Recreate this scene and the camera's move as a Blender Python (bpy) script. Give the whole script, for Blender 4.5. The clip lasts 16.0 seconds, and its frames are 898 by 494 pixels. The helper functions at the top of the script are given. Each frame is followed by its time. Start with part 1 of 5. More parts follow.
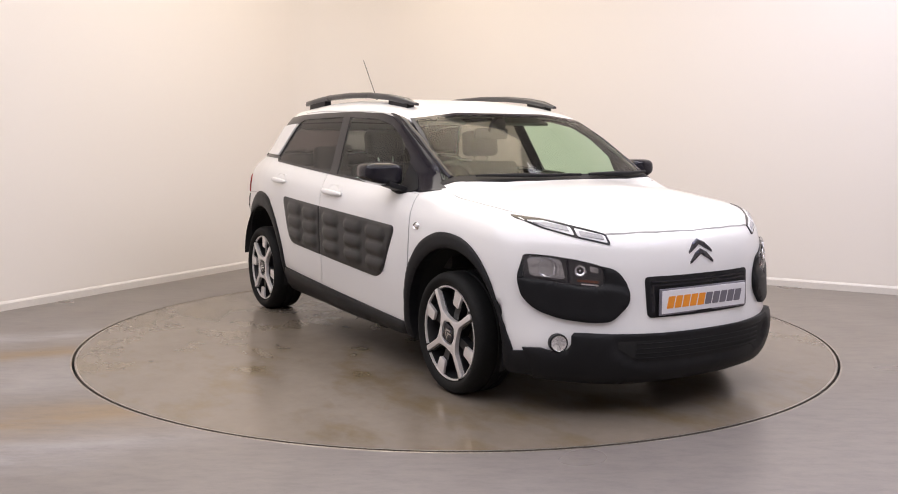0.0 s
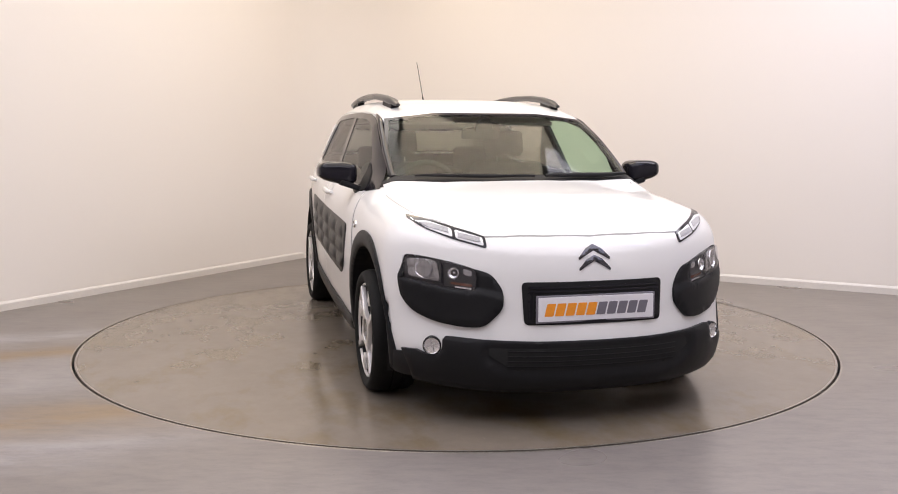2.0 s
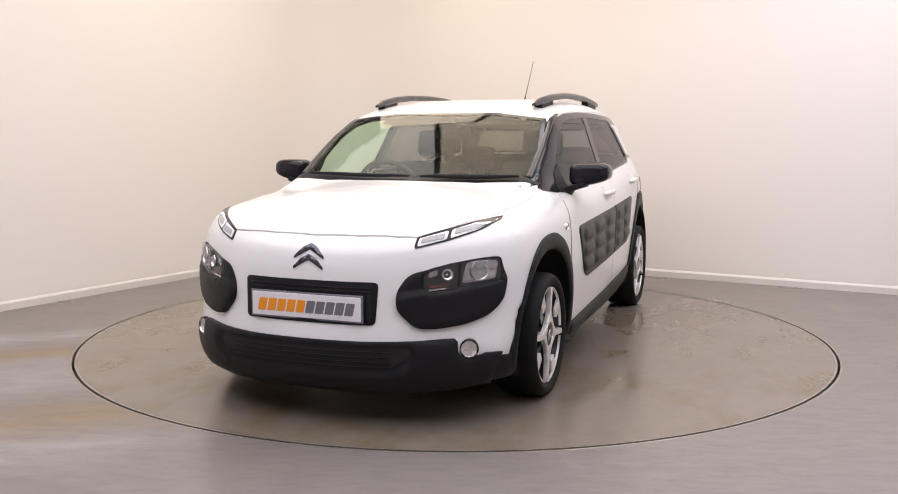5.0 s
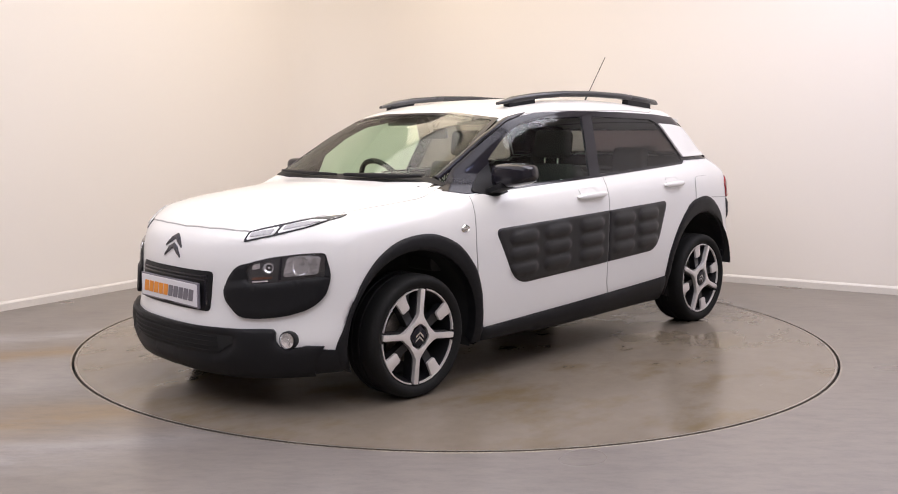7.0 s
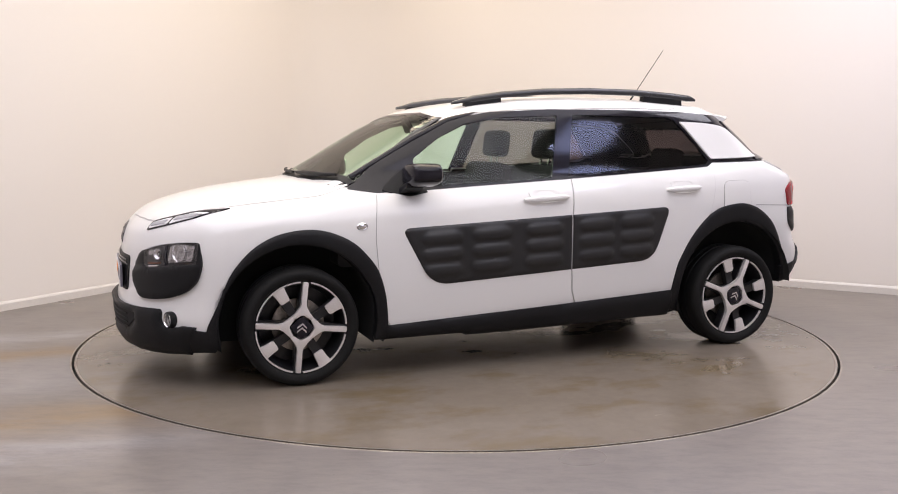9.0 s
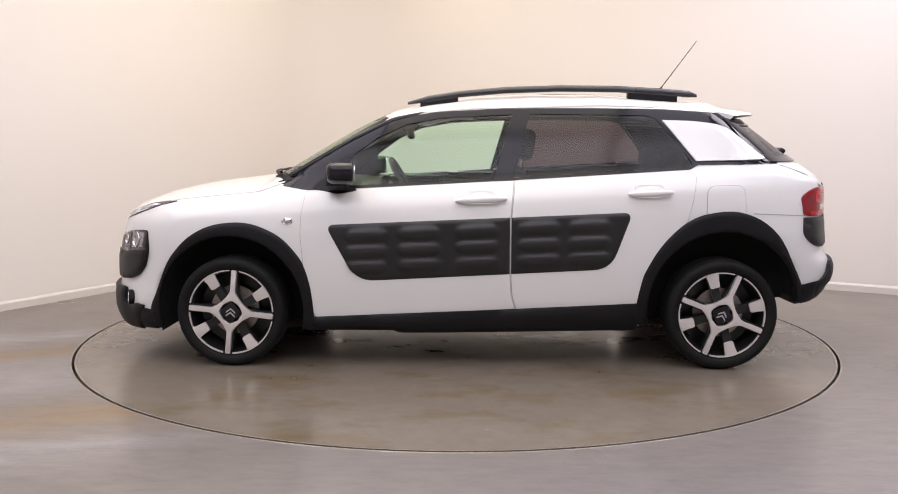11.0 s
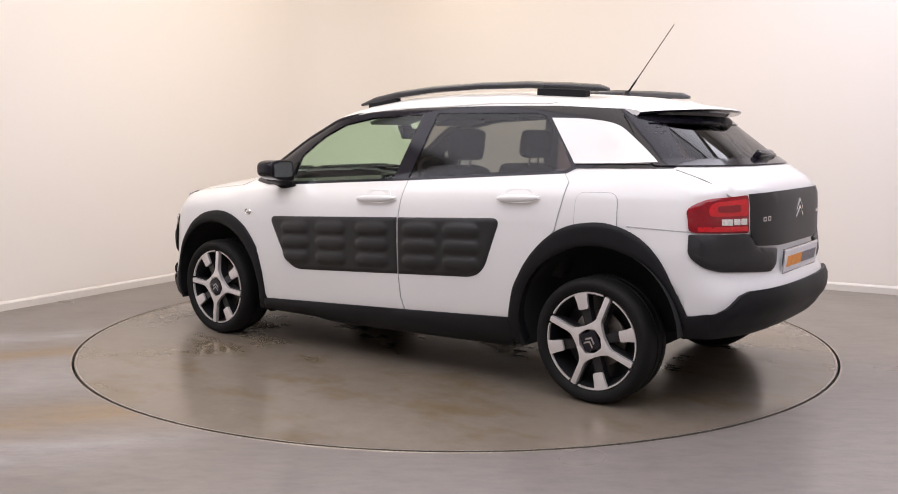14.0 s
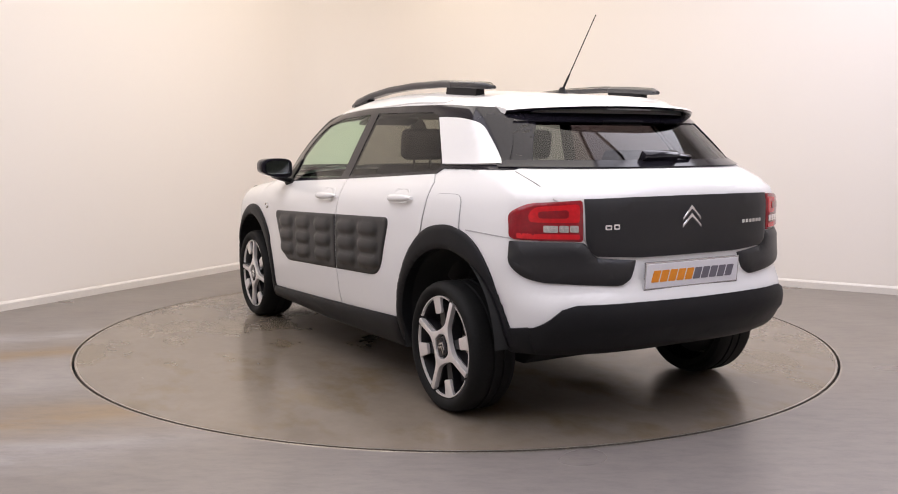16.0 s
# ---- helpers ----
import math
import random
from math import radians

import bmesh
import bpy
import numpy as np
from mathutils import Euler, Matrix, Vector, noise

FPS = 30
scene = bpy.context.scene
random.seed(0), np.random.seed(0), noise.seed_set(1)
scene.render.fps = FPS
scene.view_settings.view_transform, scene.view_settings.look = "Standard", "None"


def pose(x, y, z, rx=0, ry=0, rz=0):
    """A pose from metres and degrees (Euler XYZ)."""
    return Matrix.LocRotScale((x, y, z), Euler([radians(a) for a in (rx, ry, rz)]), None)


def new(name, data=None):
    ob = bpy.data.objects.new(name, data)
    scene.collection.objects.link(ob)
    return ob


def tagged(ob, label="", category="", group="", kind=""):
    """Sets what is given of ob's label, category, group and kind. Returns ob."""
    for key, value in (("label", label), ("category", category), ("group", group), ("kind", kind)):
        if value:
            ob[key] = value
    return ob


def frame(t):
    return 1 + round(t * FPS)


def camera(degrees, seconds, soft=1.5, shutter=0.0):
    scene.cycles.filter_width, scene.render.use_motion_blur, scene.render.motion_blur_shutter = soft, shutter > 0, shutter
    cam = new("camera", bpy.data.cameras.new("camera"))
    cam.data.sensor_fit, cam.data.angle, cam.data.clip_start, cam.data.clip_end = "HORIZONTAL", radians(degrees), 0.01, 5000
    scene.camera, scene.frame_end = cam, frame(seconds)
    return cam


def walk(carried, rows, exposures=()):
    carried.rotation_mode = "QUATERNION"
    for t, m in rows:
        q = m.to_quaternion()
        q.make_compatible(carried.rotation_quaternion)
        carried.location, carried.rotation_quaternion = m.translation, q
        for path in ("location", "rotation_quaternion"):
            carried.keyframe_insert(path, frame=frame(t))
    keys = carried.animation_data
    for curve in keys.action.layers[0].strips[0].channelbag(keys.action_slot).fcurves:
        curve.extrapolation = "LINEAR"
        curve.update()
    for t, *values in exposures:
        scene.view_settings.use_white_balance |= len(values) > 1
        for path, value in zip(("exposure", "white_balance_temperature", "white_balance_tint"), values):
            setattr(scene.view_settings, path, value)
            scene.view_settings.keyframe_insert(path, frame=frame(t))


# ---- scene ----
cam = camera(52.3, 16.0, soft=1.0)
EYE = pose(0, -5.601, 1.194, 90 - 6.739, -0.118, 0.409)
walk(cam, [(0.0, EYE), (16.0, EYE)], [(0.0, 0.32), (16.0, 0.32)])

# ---- light: closed studio room lit by added, unseen ceiling panels ----
world = bpy.data.worlds.new("world")
scene.world = world
world.use_nodes = True
world.node_tree.nodes["Background"].inputs[0].default_value = (0.9, 0.93, 1.0, 1)
world.node_tree.nodes["Background"].inputs[1].default_value = 0.02

CORNER = Vector((-1.25, 4.043, 0))          # back corner of the room
DIR_L = Vector((-0.497, -0.868, 0)).normalized()   # along the left wall, towards the camera
DIR_R = Vector((0.878, -0.478, 0)).normalized()    # along the right wall
ROOM_H = 3.6
WARM, COOL, NEUTRAL, BLUE = (1.0, 0.86, 0.68), (0.92, 0.90, 1.0), (1.0, 0.94, 0.88), (0.55, 0.60, 1.0)
# x, y, width, length, power, colour of the luminous ceiling's added, unseen panels
PANELS = [(-2.65, -4.35, 2.6, 2.5, 29, COOL), (0.0, -4.35, 2.6, 2.5, 31, COOL), (2.65, -4.35, 2.6, 2.5, 30, COOL),
          # the small BLUE one follows a bluish spot mirrored in the side windows
          (-2.65, -1.8, 2.6, 2.5, 30, COOL), (0.0, -1.8, 2.6, 2.5, 28, NEUTRAL), (2.1, -1.8, 1.5, 2.5, 17, COOL), (3.3, -2.05, 0.6, 0.6, 7, BLUE),
          (-1.45, 0.55, 1.7, 2.1, 22, NEUTRAL), (0.35, 0.55, 1.8, 2.1, 26, WARM), (2.15, 0.30, 1.7, 1.6, 26, COOL), (3.75, 0.0, 1.3, 1.3, 30, COOL), (-0.65, 2.2, 1.3, 1.1, 15, WARM)]


# ---- materials ----
def nodes_of(name, rough=0.5, metal=0.0, color=(0.5, 0.5, 0.5)):
    m = bpy.data.materials.new(name)
    m.use_nodes = True
    nt = m.node_tree
    b = nt.nodes["Principled BSDF"]
    b.inputs["Base Color"].default_value = (*color, 1)
    b.inputs["Roughness"].default_value = rough
    b.inputs["Metallic"].default_value = metal
    return m, nt, b


def noise_tex(nt, scale, detail=4.0, stretch=(1, 1, 1), rough=0.6):
    tc = nt.nodes.new("ShaderNodeTexCoord")
    mp = nt.nodes.new("ShaderNodeMapping")
    mp.inputs["Scale"].default_value = stretch
    n = nt.nodes.new("ShaderNodeTexNoise")
    n.inputs["Scale"].default_value, n.inputs["Detail"].default_value = scale, detail
    n.inputs["Roughness"].default_value = rough
    nt.links.new(tc.outputs["Object"], mp.inputs["Vector"])
    nt.links.new(mp.outputs[0], n.inputs["Vector"])
    return n.outputs["Fac"]


def ramp(nt, fac, stops):
    r = nt.nodes.new("ShaderNodeValToRGB")
    el = r.color_ramp.elements
    while len(el) < len(stops):
        el.new(0.5)
    for e, (p, c) in zip(el, stops):
        e.position, e.color = p, (*c, 1) if len(c) == 3 else c
    nt.links.new(fac, r.inputs[0])
    return r.outputs[0]


def mixed(nt, a, b, fac, kind="MIX"):
    x = nt.nodes.new("ShaderNodeMix")
    x.data_type, x.blend_type = "RGBA", kind
    for sock, val in ((x.inputs[6], a), (x.inputs[7], b), (x.inputs[0], fac)):
        if hasattr(val, "is_output"):
            nt.links.new(val, sock)
        elif isinstance(val, tuple):
            sock.default_value = (*val, 1)
        else:
            sock.default_value = val
    return x.outputs[2]


def bump(nt, b, fac, strength, dist):
    n = nt.nodes.new("ShaderNodeBump")
    n.inputs["Strength"].default_value, n.inputs["Distance"].default_value = strength, dist
    nt.links.new(fac, n.inputs["Height"])
    nt.links.new(n.outputs[0], b.inputs["Normal"])


def grained(name, color, rough, metal=0.0, scale=40.0, vary=0.12, bump_s=0.0, bump_d=0.001, coat=0.0, rvary=0.08, broad=3.0):
    """A surface with fine grain and broad unevenness in colour and gloss."""
    m, nt, b = nodes_of(name, rough, metal, color)
    fine, wide = noise_tex(nt, scale, 5), noise_tex(nt, broad, 3)
    lo = tuple(c * (1 - vary) for c in color)
    hi = tuple(min(c * (1 + vary), 1) for c in color)
    c1 = ramp(nt, fine, [(0.3, lo), (0.7, hi)])
    c2 = ramp(nt, wide, [(0.3, tuple(1 - vary * 0.7 for _ in range(3))), (0.7, (1, 1, 1))])
    nt.links.new(mixed(nt, c1, c2, 1.0, "MULTIPLY"), b.inputs["Base Color"])
    mr = nt.nodes.new("ShaderNodeMapRange")
    mr.inputs[3].default_value, mr.inputs[4].default_value = max(rough - rvary, 0.02), min(rough + rvary, 1)
    nt.links.new(wide, mr.inputs[0])
    nt.links.new(mr.outputs[0], b.inputs["Roughness"])
    if bump_s:
        bump(nt, b, fine, bump_s, bump_d)
    b.inputs["Coat Weight"].default_value = coat
    b.inputs["Coat Roughness"].default_value = 0.05
    return m


def floor_material(name, stained):
    m, nt, b = nodes_of(name, 0.3)
    fine, wide = noise_tex(nt, 24, 3), noise_tex(nt, 1.3, 5)
    base = ramp(nt, wide, [(0.3, (0.205, 0.178, 0.155)), (0.7, (0.235, 0.205, 0.180))])
    base = mixed(nt, base, ramp(nt, fine, [(0.3, (0.80, 0.80, 0.80)), (0.75, (0.83, 0.83, 0.83))]), 1.0, "MULTIPLY")
    scratch = noise_tex(nt, 1.4, 1)
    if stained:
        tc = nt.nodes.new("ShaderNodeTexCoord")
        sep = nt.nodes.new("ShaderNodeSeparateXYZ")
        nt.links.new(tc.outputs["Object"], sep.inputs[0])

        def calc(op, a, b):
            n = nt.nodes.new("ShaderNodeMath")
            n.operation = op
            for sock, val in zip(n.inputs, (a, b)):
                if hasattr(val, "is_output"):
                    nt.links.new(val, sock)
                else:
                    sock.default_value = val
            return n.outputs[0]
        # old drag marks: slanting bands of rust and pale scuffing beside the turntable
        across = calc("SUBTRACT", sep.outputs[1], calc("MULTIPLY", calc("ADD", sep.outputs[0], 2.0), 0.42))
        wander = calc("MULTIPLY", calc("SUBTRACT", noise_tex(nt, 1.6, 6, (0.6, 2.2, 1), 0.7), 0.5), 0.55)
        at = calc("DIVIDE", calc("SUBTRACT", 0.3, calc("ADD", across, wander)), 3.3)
        # grey lies below the base tone, so the left floor turns slightly darker
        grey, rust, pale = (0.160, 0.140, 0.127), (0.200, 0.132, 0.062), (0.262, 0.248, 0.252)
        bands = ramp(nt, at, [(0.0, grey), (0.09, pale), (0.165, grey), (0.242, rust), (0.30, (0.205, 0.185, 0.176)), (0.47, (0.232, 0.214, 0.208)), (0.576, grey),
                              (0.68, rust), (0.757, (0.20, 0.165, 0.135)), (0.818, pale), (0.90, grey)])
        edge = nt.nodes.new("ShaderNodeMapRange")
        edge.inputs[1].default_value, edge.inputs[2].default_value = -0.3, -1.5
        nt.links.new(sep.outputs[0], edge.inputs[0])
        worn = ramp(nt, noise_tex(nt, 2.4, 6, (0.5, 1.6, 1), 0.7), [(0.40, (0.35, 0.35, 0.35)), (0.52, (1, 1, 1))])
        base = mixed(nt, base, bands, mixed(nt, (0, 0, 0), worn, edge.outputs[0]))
        greyer = nt.nodes.new("ShaderNodeMapRange")    # the colour turns greyer towards the front of the room
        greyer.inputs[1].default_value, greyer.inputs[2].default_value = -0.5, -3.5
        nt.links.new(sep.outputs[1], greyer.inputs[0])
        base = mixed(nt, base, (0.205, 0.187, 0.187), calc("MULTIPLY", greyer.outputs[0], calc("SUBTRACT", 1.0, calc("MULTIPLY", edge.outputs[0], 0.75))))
    else:
        wet = ramp(nt, noise_tex(nt, 1.7, 5, (1, 1.6, 1)), [(0.50, (0, 0, 0)), (0.66, (1, 1, 1))])
        base = mixed(nt, base, (0.150, 0.118, 0.074), mixed(nt, (0, 0, 0), wet, 0.85))
    if stained:
        grit = ramp(nt, noise_tex(nt, 9, 6, (0.7, 1.8, 1), 0.75), [(0.36, (0.84, 0.84, 0.85)), (0.5, (1, 1, 1)), (0.66, (1.13, 1.12, 1.10))])
        base = mixed(nt, base, grit, 1.0, "MULTIPLY")
        specks = ramp(nt, noise_tex(nt, 17, 2), [(0.765, (1, 1, 1)), (0.79, (0.45, 0.44, 0.43))])
        base = mixed(nt, base, specks, 1.0, "MULTIPLY")
    else:
        # pale marks: scuffs, plus floor glints put into the colour
        scuff_glint = ramp(nt, noise_tex(nt, 3.4, 5, (0.55, 2.4, 1), 0.65), [(0.70, (0, 0, 0)), (0.80, (1, 1, 1))])
        base = mixed(nt, base, (0.42, 0.39, 0.36), scuff_glint)
        soft_grit = ramp(nt, noise_tex(nt, 7, 5, (1, 1, 1), 0.7), [(0.35, (0.94, 0.94, 0.94)), (0.65, (1.04, 1.04, 1.04))])
        base = mixed(nt, base, soft_grit, 1.0, "MULTIPLY")
        base = mixed(nt, base, (1.02, 0.985, 0.91), 1.0, "MULTIPLY")
    nt.links.new(base, b.inputs["Base Color"])
    if not stained:
        gleam = ramp(nt, wet, [(0.0, (0.24, 0.24, 0.24)), (1.0, (0.11, 0.11, 0.11))])
        nt.links.new(gleam, b.inputs["Roughness"])
        return m
    nt.links.new(ramp(nt, scratch, [(0.3, (0.27, 0.27, 0.27)), (0.7, (0.33, 0.33, 0.33))]), b.inputs["Roughness"])
    return m


def glass_material(name, tint, rough=0.0, sheen=0.036, rise=4.5):
    m, nt, b = nodes_of(name)
    out = nt.nodes["Material Output"]
    clear = nt.nodes.new("ShaderNodeBsdfTransparent")
    clear.inputs[0].default_value = (*tint, 1)
    gloss = nt.nodes.new("ShaderNodeBsdfGlossy")
    gloss.inputs["Roughness"].default_value = rough
    lw = nt.nodes.new("ShaderNodeLayerWeight")
    lw.inputs[0].default_value = 0.5
    steep = nt.nodes.new("ShaderNodeMath")
    steep.operation = "POWER"
    steep.inputs[1].default_value = rise
    nt.links.new(lw.outputs["Facing"], steep.inputs[0])
    fr = nt.nodes.new("ShaderNodeMapRange")
    fr.inputs[3].default_value, fr.inputs[4].default_value = sheen, 0.7
    nt.links.new(steep.outputs[0], fr.inputs[0])
    mx = nt.nodes.new("ShaderNodeMixShader")
    nt.links.new(fr.outputs[0], mx.inputs[0])
    nt.links.new(clear.outputs[0], mx.inputs[1])
    nt.links.new(gloss.outputs[0], mx.inputs[2])
    nt.links.new(mx.outputs[0], out.inputs[0])
    return m


def glow_material(name, color, strength):
    m, nt, b = nodes_of(name, 0.6, 0, color)
    b.inputs["Emission Color"].default_value = (*color, 1)
    b.inputs["Emission Strength"].default_value = strength
    return m


WALL = grained("wall_paint", (0.80, 0.755, 0.715), 0.75, scale=90, vary=0.004, bump_s=0.04, broad=0.8, rvary=0.02)
TRIM = grained("trim_paint", (0.70, 0.665, 0.63), 0.45, scale=50, vary=0.03)
CEIL = grained("ceiling_paint", (0.78, 0.76, 0.73), 0.8, scale=50, vary=0.03)
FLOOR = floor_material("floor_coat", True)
DISC = floor_material("turntable_coat", False)
STEEL = grained("worn_steel", (0.42, 0.38, 0.34), 0.4, 0.8, scale=70, vary=0.25)
DARK = grained("dark_gap", (0.012, 0.012, 0.012), 0.9, scale=30)
PAINT = grained("white_car_paint", (0.765, 0.76, 0.755), 0.28, scale=300, vary=0.01, coat=0.6, rvary=0.0)
# grey for strips that paint the shade of panel gaps onto the body
SEAM = grained("seam_shade", (0.42, 0.41, 0.41), 0.8, scale=60)
CLAD = grained("black_plastic_cladding", (0.013, 0.013, 0.0145), 0.46, scale=900, vary=0.3, bump_s=0.15, bump_d=0.0006)
CLAD.node_tree.nodes["Principled BSDF"].inputs["Specular IOR Level"].default_value = 0.17
BUMP = grained("soft_black_airbump", (0.013, 0.013, 0.0145), 0.42, scale=700, vary=0.25, bump_s=0.1, bump_d=0.0005)
GLOSSBLACK = grained("gloss_black_trim", (0.012, 0.011, 0.016), 0.10, scale=60, vary=0.1, rvary=0.03)
GLOSSBLACK.node_tree.nodes["Principled BSDF"].inputs["Specular IOR Level"].default_value = 0.3
RAIL = grained("satin_grey_rail", (0.055, 0.055, 0.06), 0.28, 0.3, scale=200, vary=0.15)
TYRE = grained("tyre_rubber", (0.008, 0.008, 0.008), 0.7, scale=120, vary=0.3, bump_s=0.2)
TYRE.node_tree.nodes["Principled BSDF"].inputs["Specular IOR Level"].default_value = 0.22
ALLOY = grained("machined_alloy", (0.80, 0.77, 0.76), 0.32, 0.55, scale=220, vary=0.06)
BLACKALLOY = grained("black_alloy", (0.018, 0.018, 0.02), 0.3, 0.2, scale=90, vary=0.2)
CHROME = grained("chrome", (0.75, 0.75, 0.76), 0.12, 1.0, scale=90, vary=0.04)
DARKCHROME = grained("dark_chrome", (0.10, 0.10, 0.115), 0.2, 0.9, scale=90, vary=0.05)
GLASS = glass_material("clear_green_glass", (0.77, 0.93, 0.84))
SCREENGLASS = glass_material("windscreen_glass", (0.74, 0.86, 0.71), sheen=0.034, rise=4.8)
PRIVACY = glass_material("privacy_glass", (0.30, 0.265, 0.27), rough=0.09)
REARGLASS = glass_material("rear_window_glass", (0.20, 0.18, 0.18))
LENS = glass_material("clear_lens", (0.9, 0.9, 0.92))
LAMPSILVER = grained("dull_lamp_silver", (0.50, 0.49, 0.49), 0.2, 0.8, scale=120, vary=0.25)
REFLECT = grained("lamp_reflector", (0.88, 0.88, 0.89), 0.14, 0.92, scale=90, vary=0.2)
LAMPGREY = grained("lamp_housing", (0.05, 0.048, 0.050), 0.3, 0.4, scale=90, vary=0.2)
DRLWHITE = grained("drl_white", (0.80, 0.80, 0.82), 0.25, scale=120, vary=0.1)
DRLGREY = grained("drl_grey_lens", (0.42, 0.42, 0.44), 0.15, scale=120, vary=0.2)
AMBER = grained("amber_reflector", (0.17, 0.075, 0.05), 0.25, scale=90)
RED = grained("red_lens", (0.62, 0.008, 0.016), 0.12, scale=60, vary=0.15, coat=0.1)
DARKRED = grained("dark_red_lens", (0.25, 0.006, 0.013), 0.12, scale=60, vary=0.15, coat=0.1)
PLATEWHITE = grained("plate_white", (0.78, 0.77, 0.80), 0.35, scale=90, vary=0.02)
ORANGE = grained("orange_print", (0.85, 0.30, 0.02), 0.4, scale=60, vary=0.06)
GREYPRINT = grained("grey_print", (0.17, 0.16, 0.19), 0.4, scale=60, vary=0.06)
SEAT = grained("dark_seat_fabric", (0.028, 0.026, 0.026), 0.9, scale=240, vary=0.3, bump_s=0.3)
DASH = grained("dash_plastic", (0.030, 0.028, 0.028), 0.7, scale=300, vary=0.2, bump_s=0.1)
MIRROR = grained("mirror_silver", (0.85, 0.88, 0.88), 0.02, 1.0, scale=5, vary=0.0, rvary=0.0)
LINING = grained("pale_headlining", (0.50, 0.49, 0.46), 0.9, scale=200, vary=0.05)


# ---- mesh helpers ----
def part(name, bm, material, parent, label=""):
    """Link a bmesh as one mesh object under a thing or part."""
    me = bpy.data.meshes.new(name)
    bm.to_mesh(me)
    bm.free()
    for m in material if isinstance(material, (list, tuple)) else [material]:
        me.materials.append(m)
    ob = new(name, me)
    ob.parent = parent
    if parent is not None and parent.name == "car":
        ob.location = -PIVOT
    if label:
        tagged(ob, label)
    return ob


def smooth(bm, angle=35):
    for f in bm.faces:
        f.smooth = True
    for e in bm.edges:
        if len(e.link_faces) == 2 and e.calc_face_angle(0) > radians(angle):
            e.smooth = False
    return bm


def box(bm, size, at=(0, 0, 0), turn=(0, 0, 0), bevel=0.0, seg=2):
    r = bmesh.ops.create_cube(bm, size=1.0)
    vs = r["verts"]
    bmesh.ops.scale(bm, vec=size, verts=vs)
    if bevel:
        es = list({e for v in vs for e in v.link_edges})
        out = bmesh.ops.bevel(bm, geom=es, offset=bevel, segments=seg, affect="EDGES", profile=0.6)
        vs = list({v for f in out["faces"] for v in f.verts} | {v for v in vs if v.is_valid})
    bmesh.ops.transform(bm, matrix=pose(*at, *turn), verts=vs)
    return vs


def lathe(bm, profile, segs=64, axis="Y"):
    """Turn a profile of (radius, along) about an axis."""
    rings = []
    for r, a in profile:
        ring = []
        for i in range(segs):
            th = 2 * math.pi * i / segs
            c, s = r * math.cos(th), r * math.sin(th)
            ring.append(bm.verts.new({"Y": (c, a, s), "Z": (c, s, a), "X": (a, c, s)}[axis]))
        rings.append(ring)
    for p, q in zip(rings, rings[1:]):
        for i in range(segs):
            j = (i + 1) % segs
            bm.faces.new((p[i], p[j], q[j], q[i]))
    bmesh.ops.recalc_face_normals(bm, faces=bm.faces)
    return rings


def prism(bm, outline, depth, m=Matrix(), bevel=0.0):
    """A flat outline (x, z) given a depth along y, bevelled, then placed by m."""
    front = [bm.verts.new((x, 0, z)) for x, z in outline]
    back = [bm.verts.new((x, -depth, z)) for x, z in outline]
    n = len(outline)
    fs = [bm.faces.new(front), bm.faces.new(back[::-1])]
    fs += [bm.faces.new((front[i], back[i], back[(i + 1) % n], front[(i + 1) % n])) for i in range(n)]
    bmesh.ops.recalc_face_normals(bm, faces=fs)
    vs = front + back
    if bevel:
        es = [e for e in fs[0].edges]
        out = bmesh.ops.bevel(bm, geom=es, offset=bevel, segments=2, affect="EDGES", profile=0.6)
        vs = list({v for f in out["faces"] for v in f.verts} | {v for v in vs if v.is_valid})
    bmesh.ops.transform(bm, matrix=m, verts=list({v for v in vs if v.is_valid}))


def tube(bm, pts, radius, segs=10):
    """A round bar along points; radius may be a list."""
    rs = radius if isinstance(radius, (list, tuple)) else [radius] * len(pts)
    pts = [Vector(p) for p in pts]
    rings = []
    for i, p in enumerate(pts):
        d = (pts[min(i + 1, len(pts) - 1)] - pts[max(i - 1, 0)]).normalized()
        q = d.to_track_quat("Z", "X")
        rings.append([bm.verts.new(p + q @ Vector((rs[i] * math.cos(a), rs[i] * math.sin(a), 0)))
                      for a in (2 * math.pi * k / segs for k in range(segs))])
    for a, b in zip(rings, rings[1:]):
        for i in range(segs):
            j = (i + 1) % segs
            bm.faces.new((a[i], a[j], b[j], b[i]))
    bm.faces.new(rings[0][::-1])
    bm.faces.new(rings[-1])
    bmesh.ops.recalc_face_normals(bm, faces=bm.faces)


def rounded(points, r, n=4):
    """An outline with its corners rounded; r is one radius or one for each corner."""
    rs = r if isinstance(r, (list, tuple)) else [r] * len(points)
    out = []
    k = len(points)
    for i in range(k):
        p, a, b = Vector(points[i]), Vector(points[i - 1]), Vector(points[(i + 1) % k])
        da, db = (a - p), (b - p)
        c = min(rs[i], da.length * 0.45, db.length * 0.45)
        if c < 1e-4:
            out.append(tuple(p))
            continue
        p0, p1 = p + da.normalized() * c, p + db.normalized() * c
        for j in range(n + 1):
            t = j / n
            out.append(tuple((1 - t) ** 2 * p0 + 2 * t * (1 - t) * p + t * t * p1))
    return out


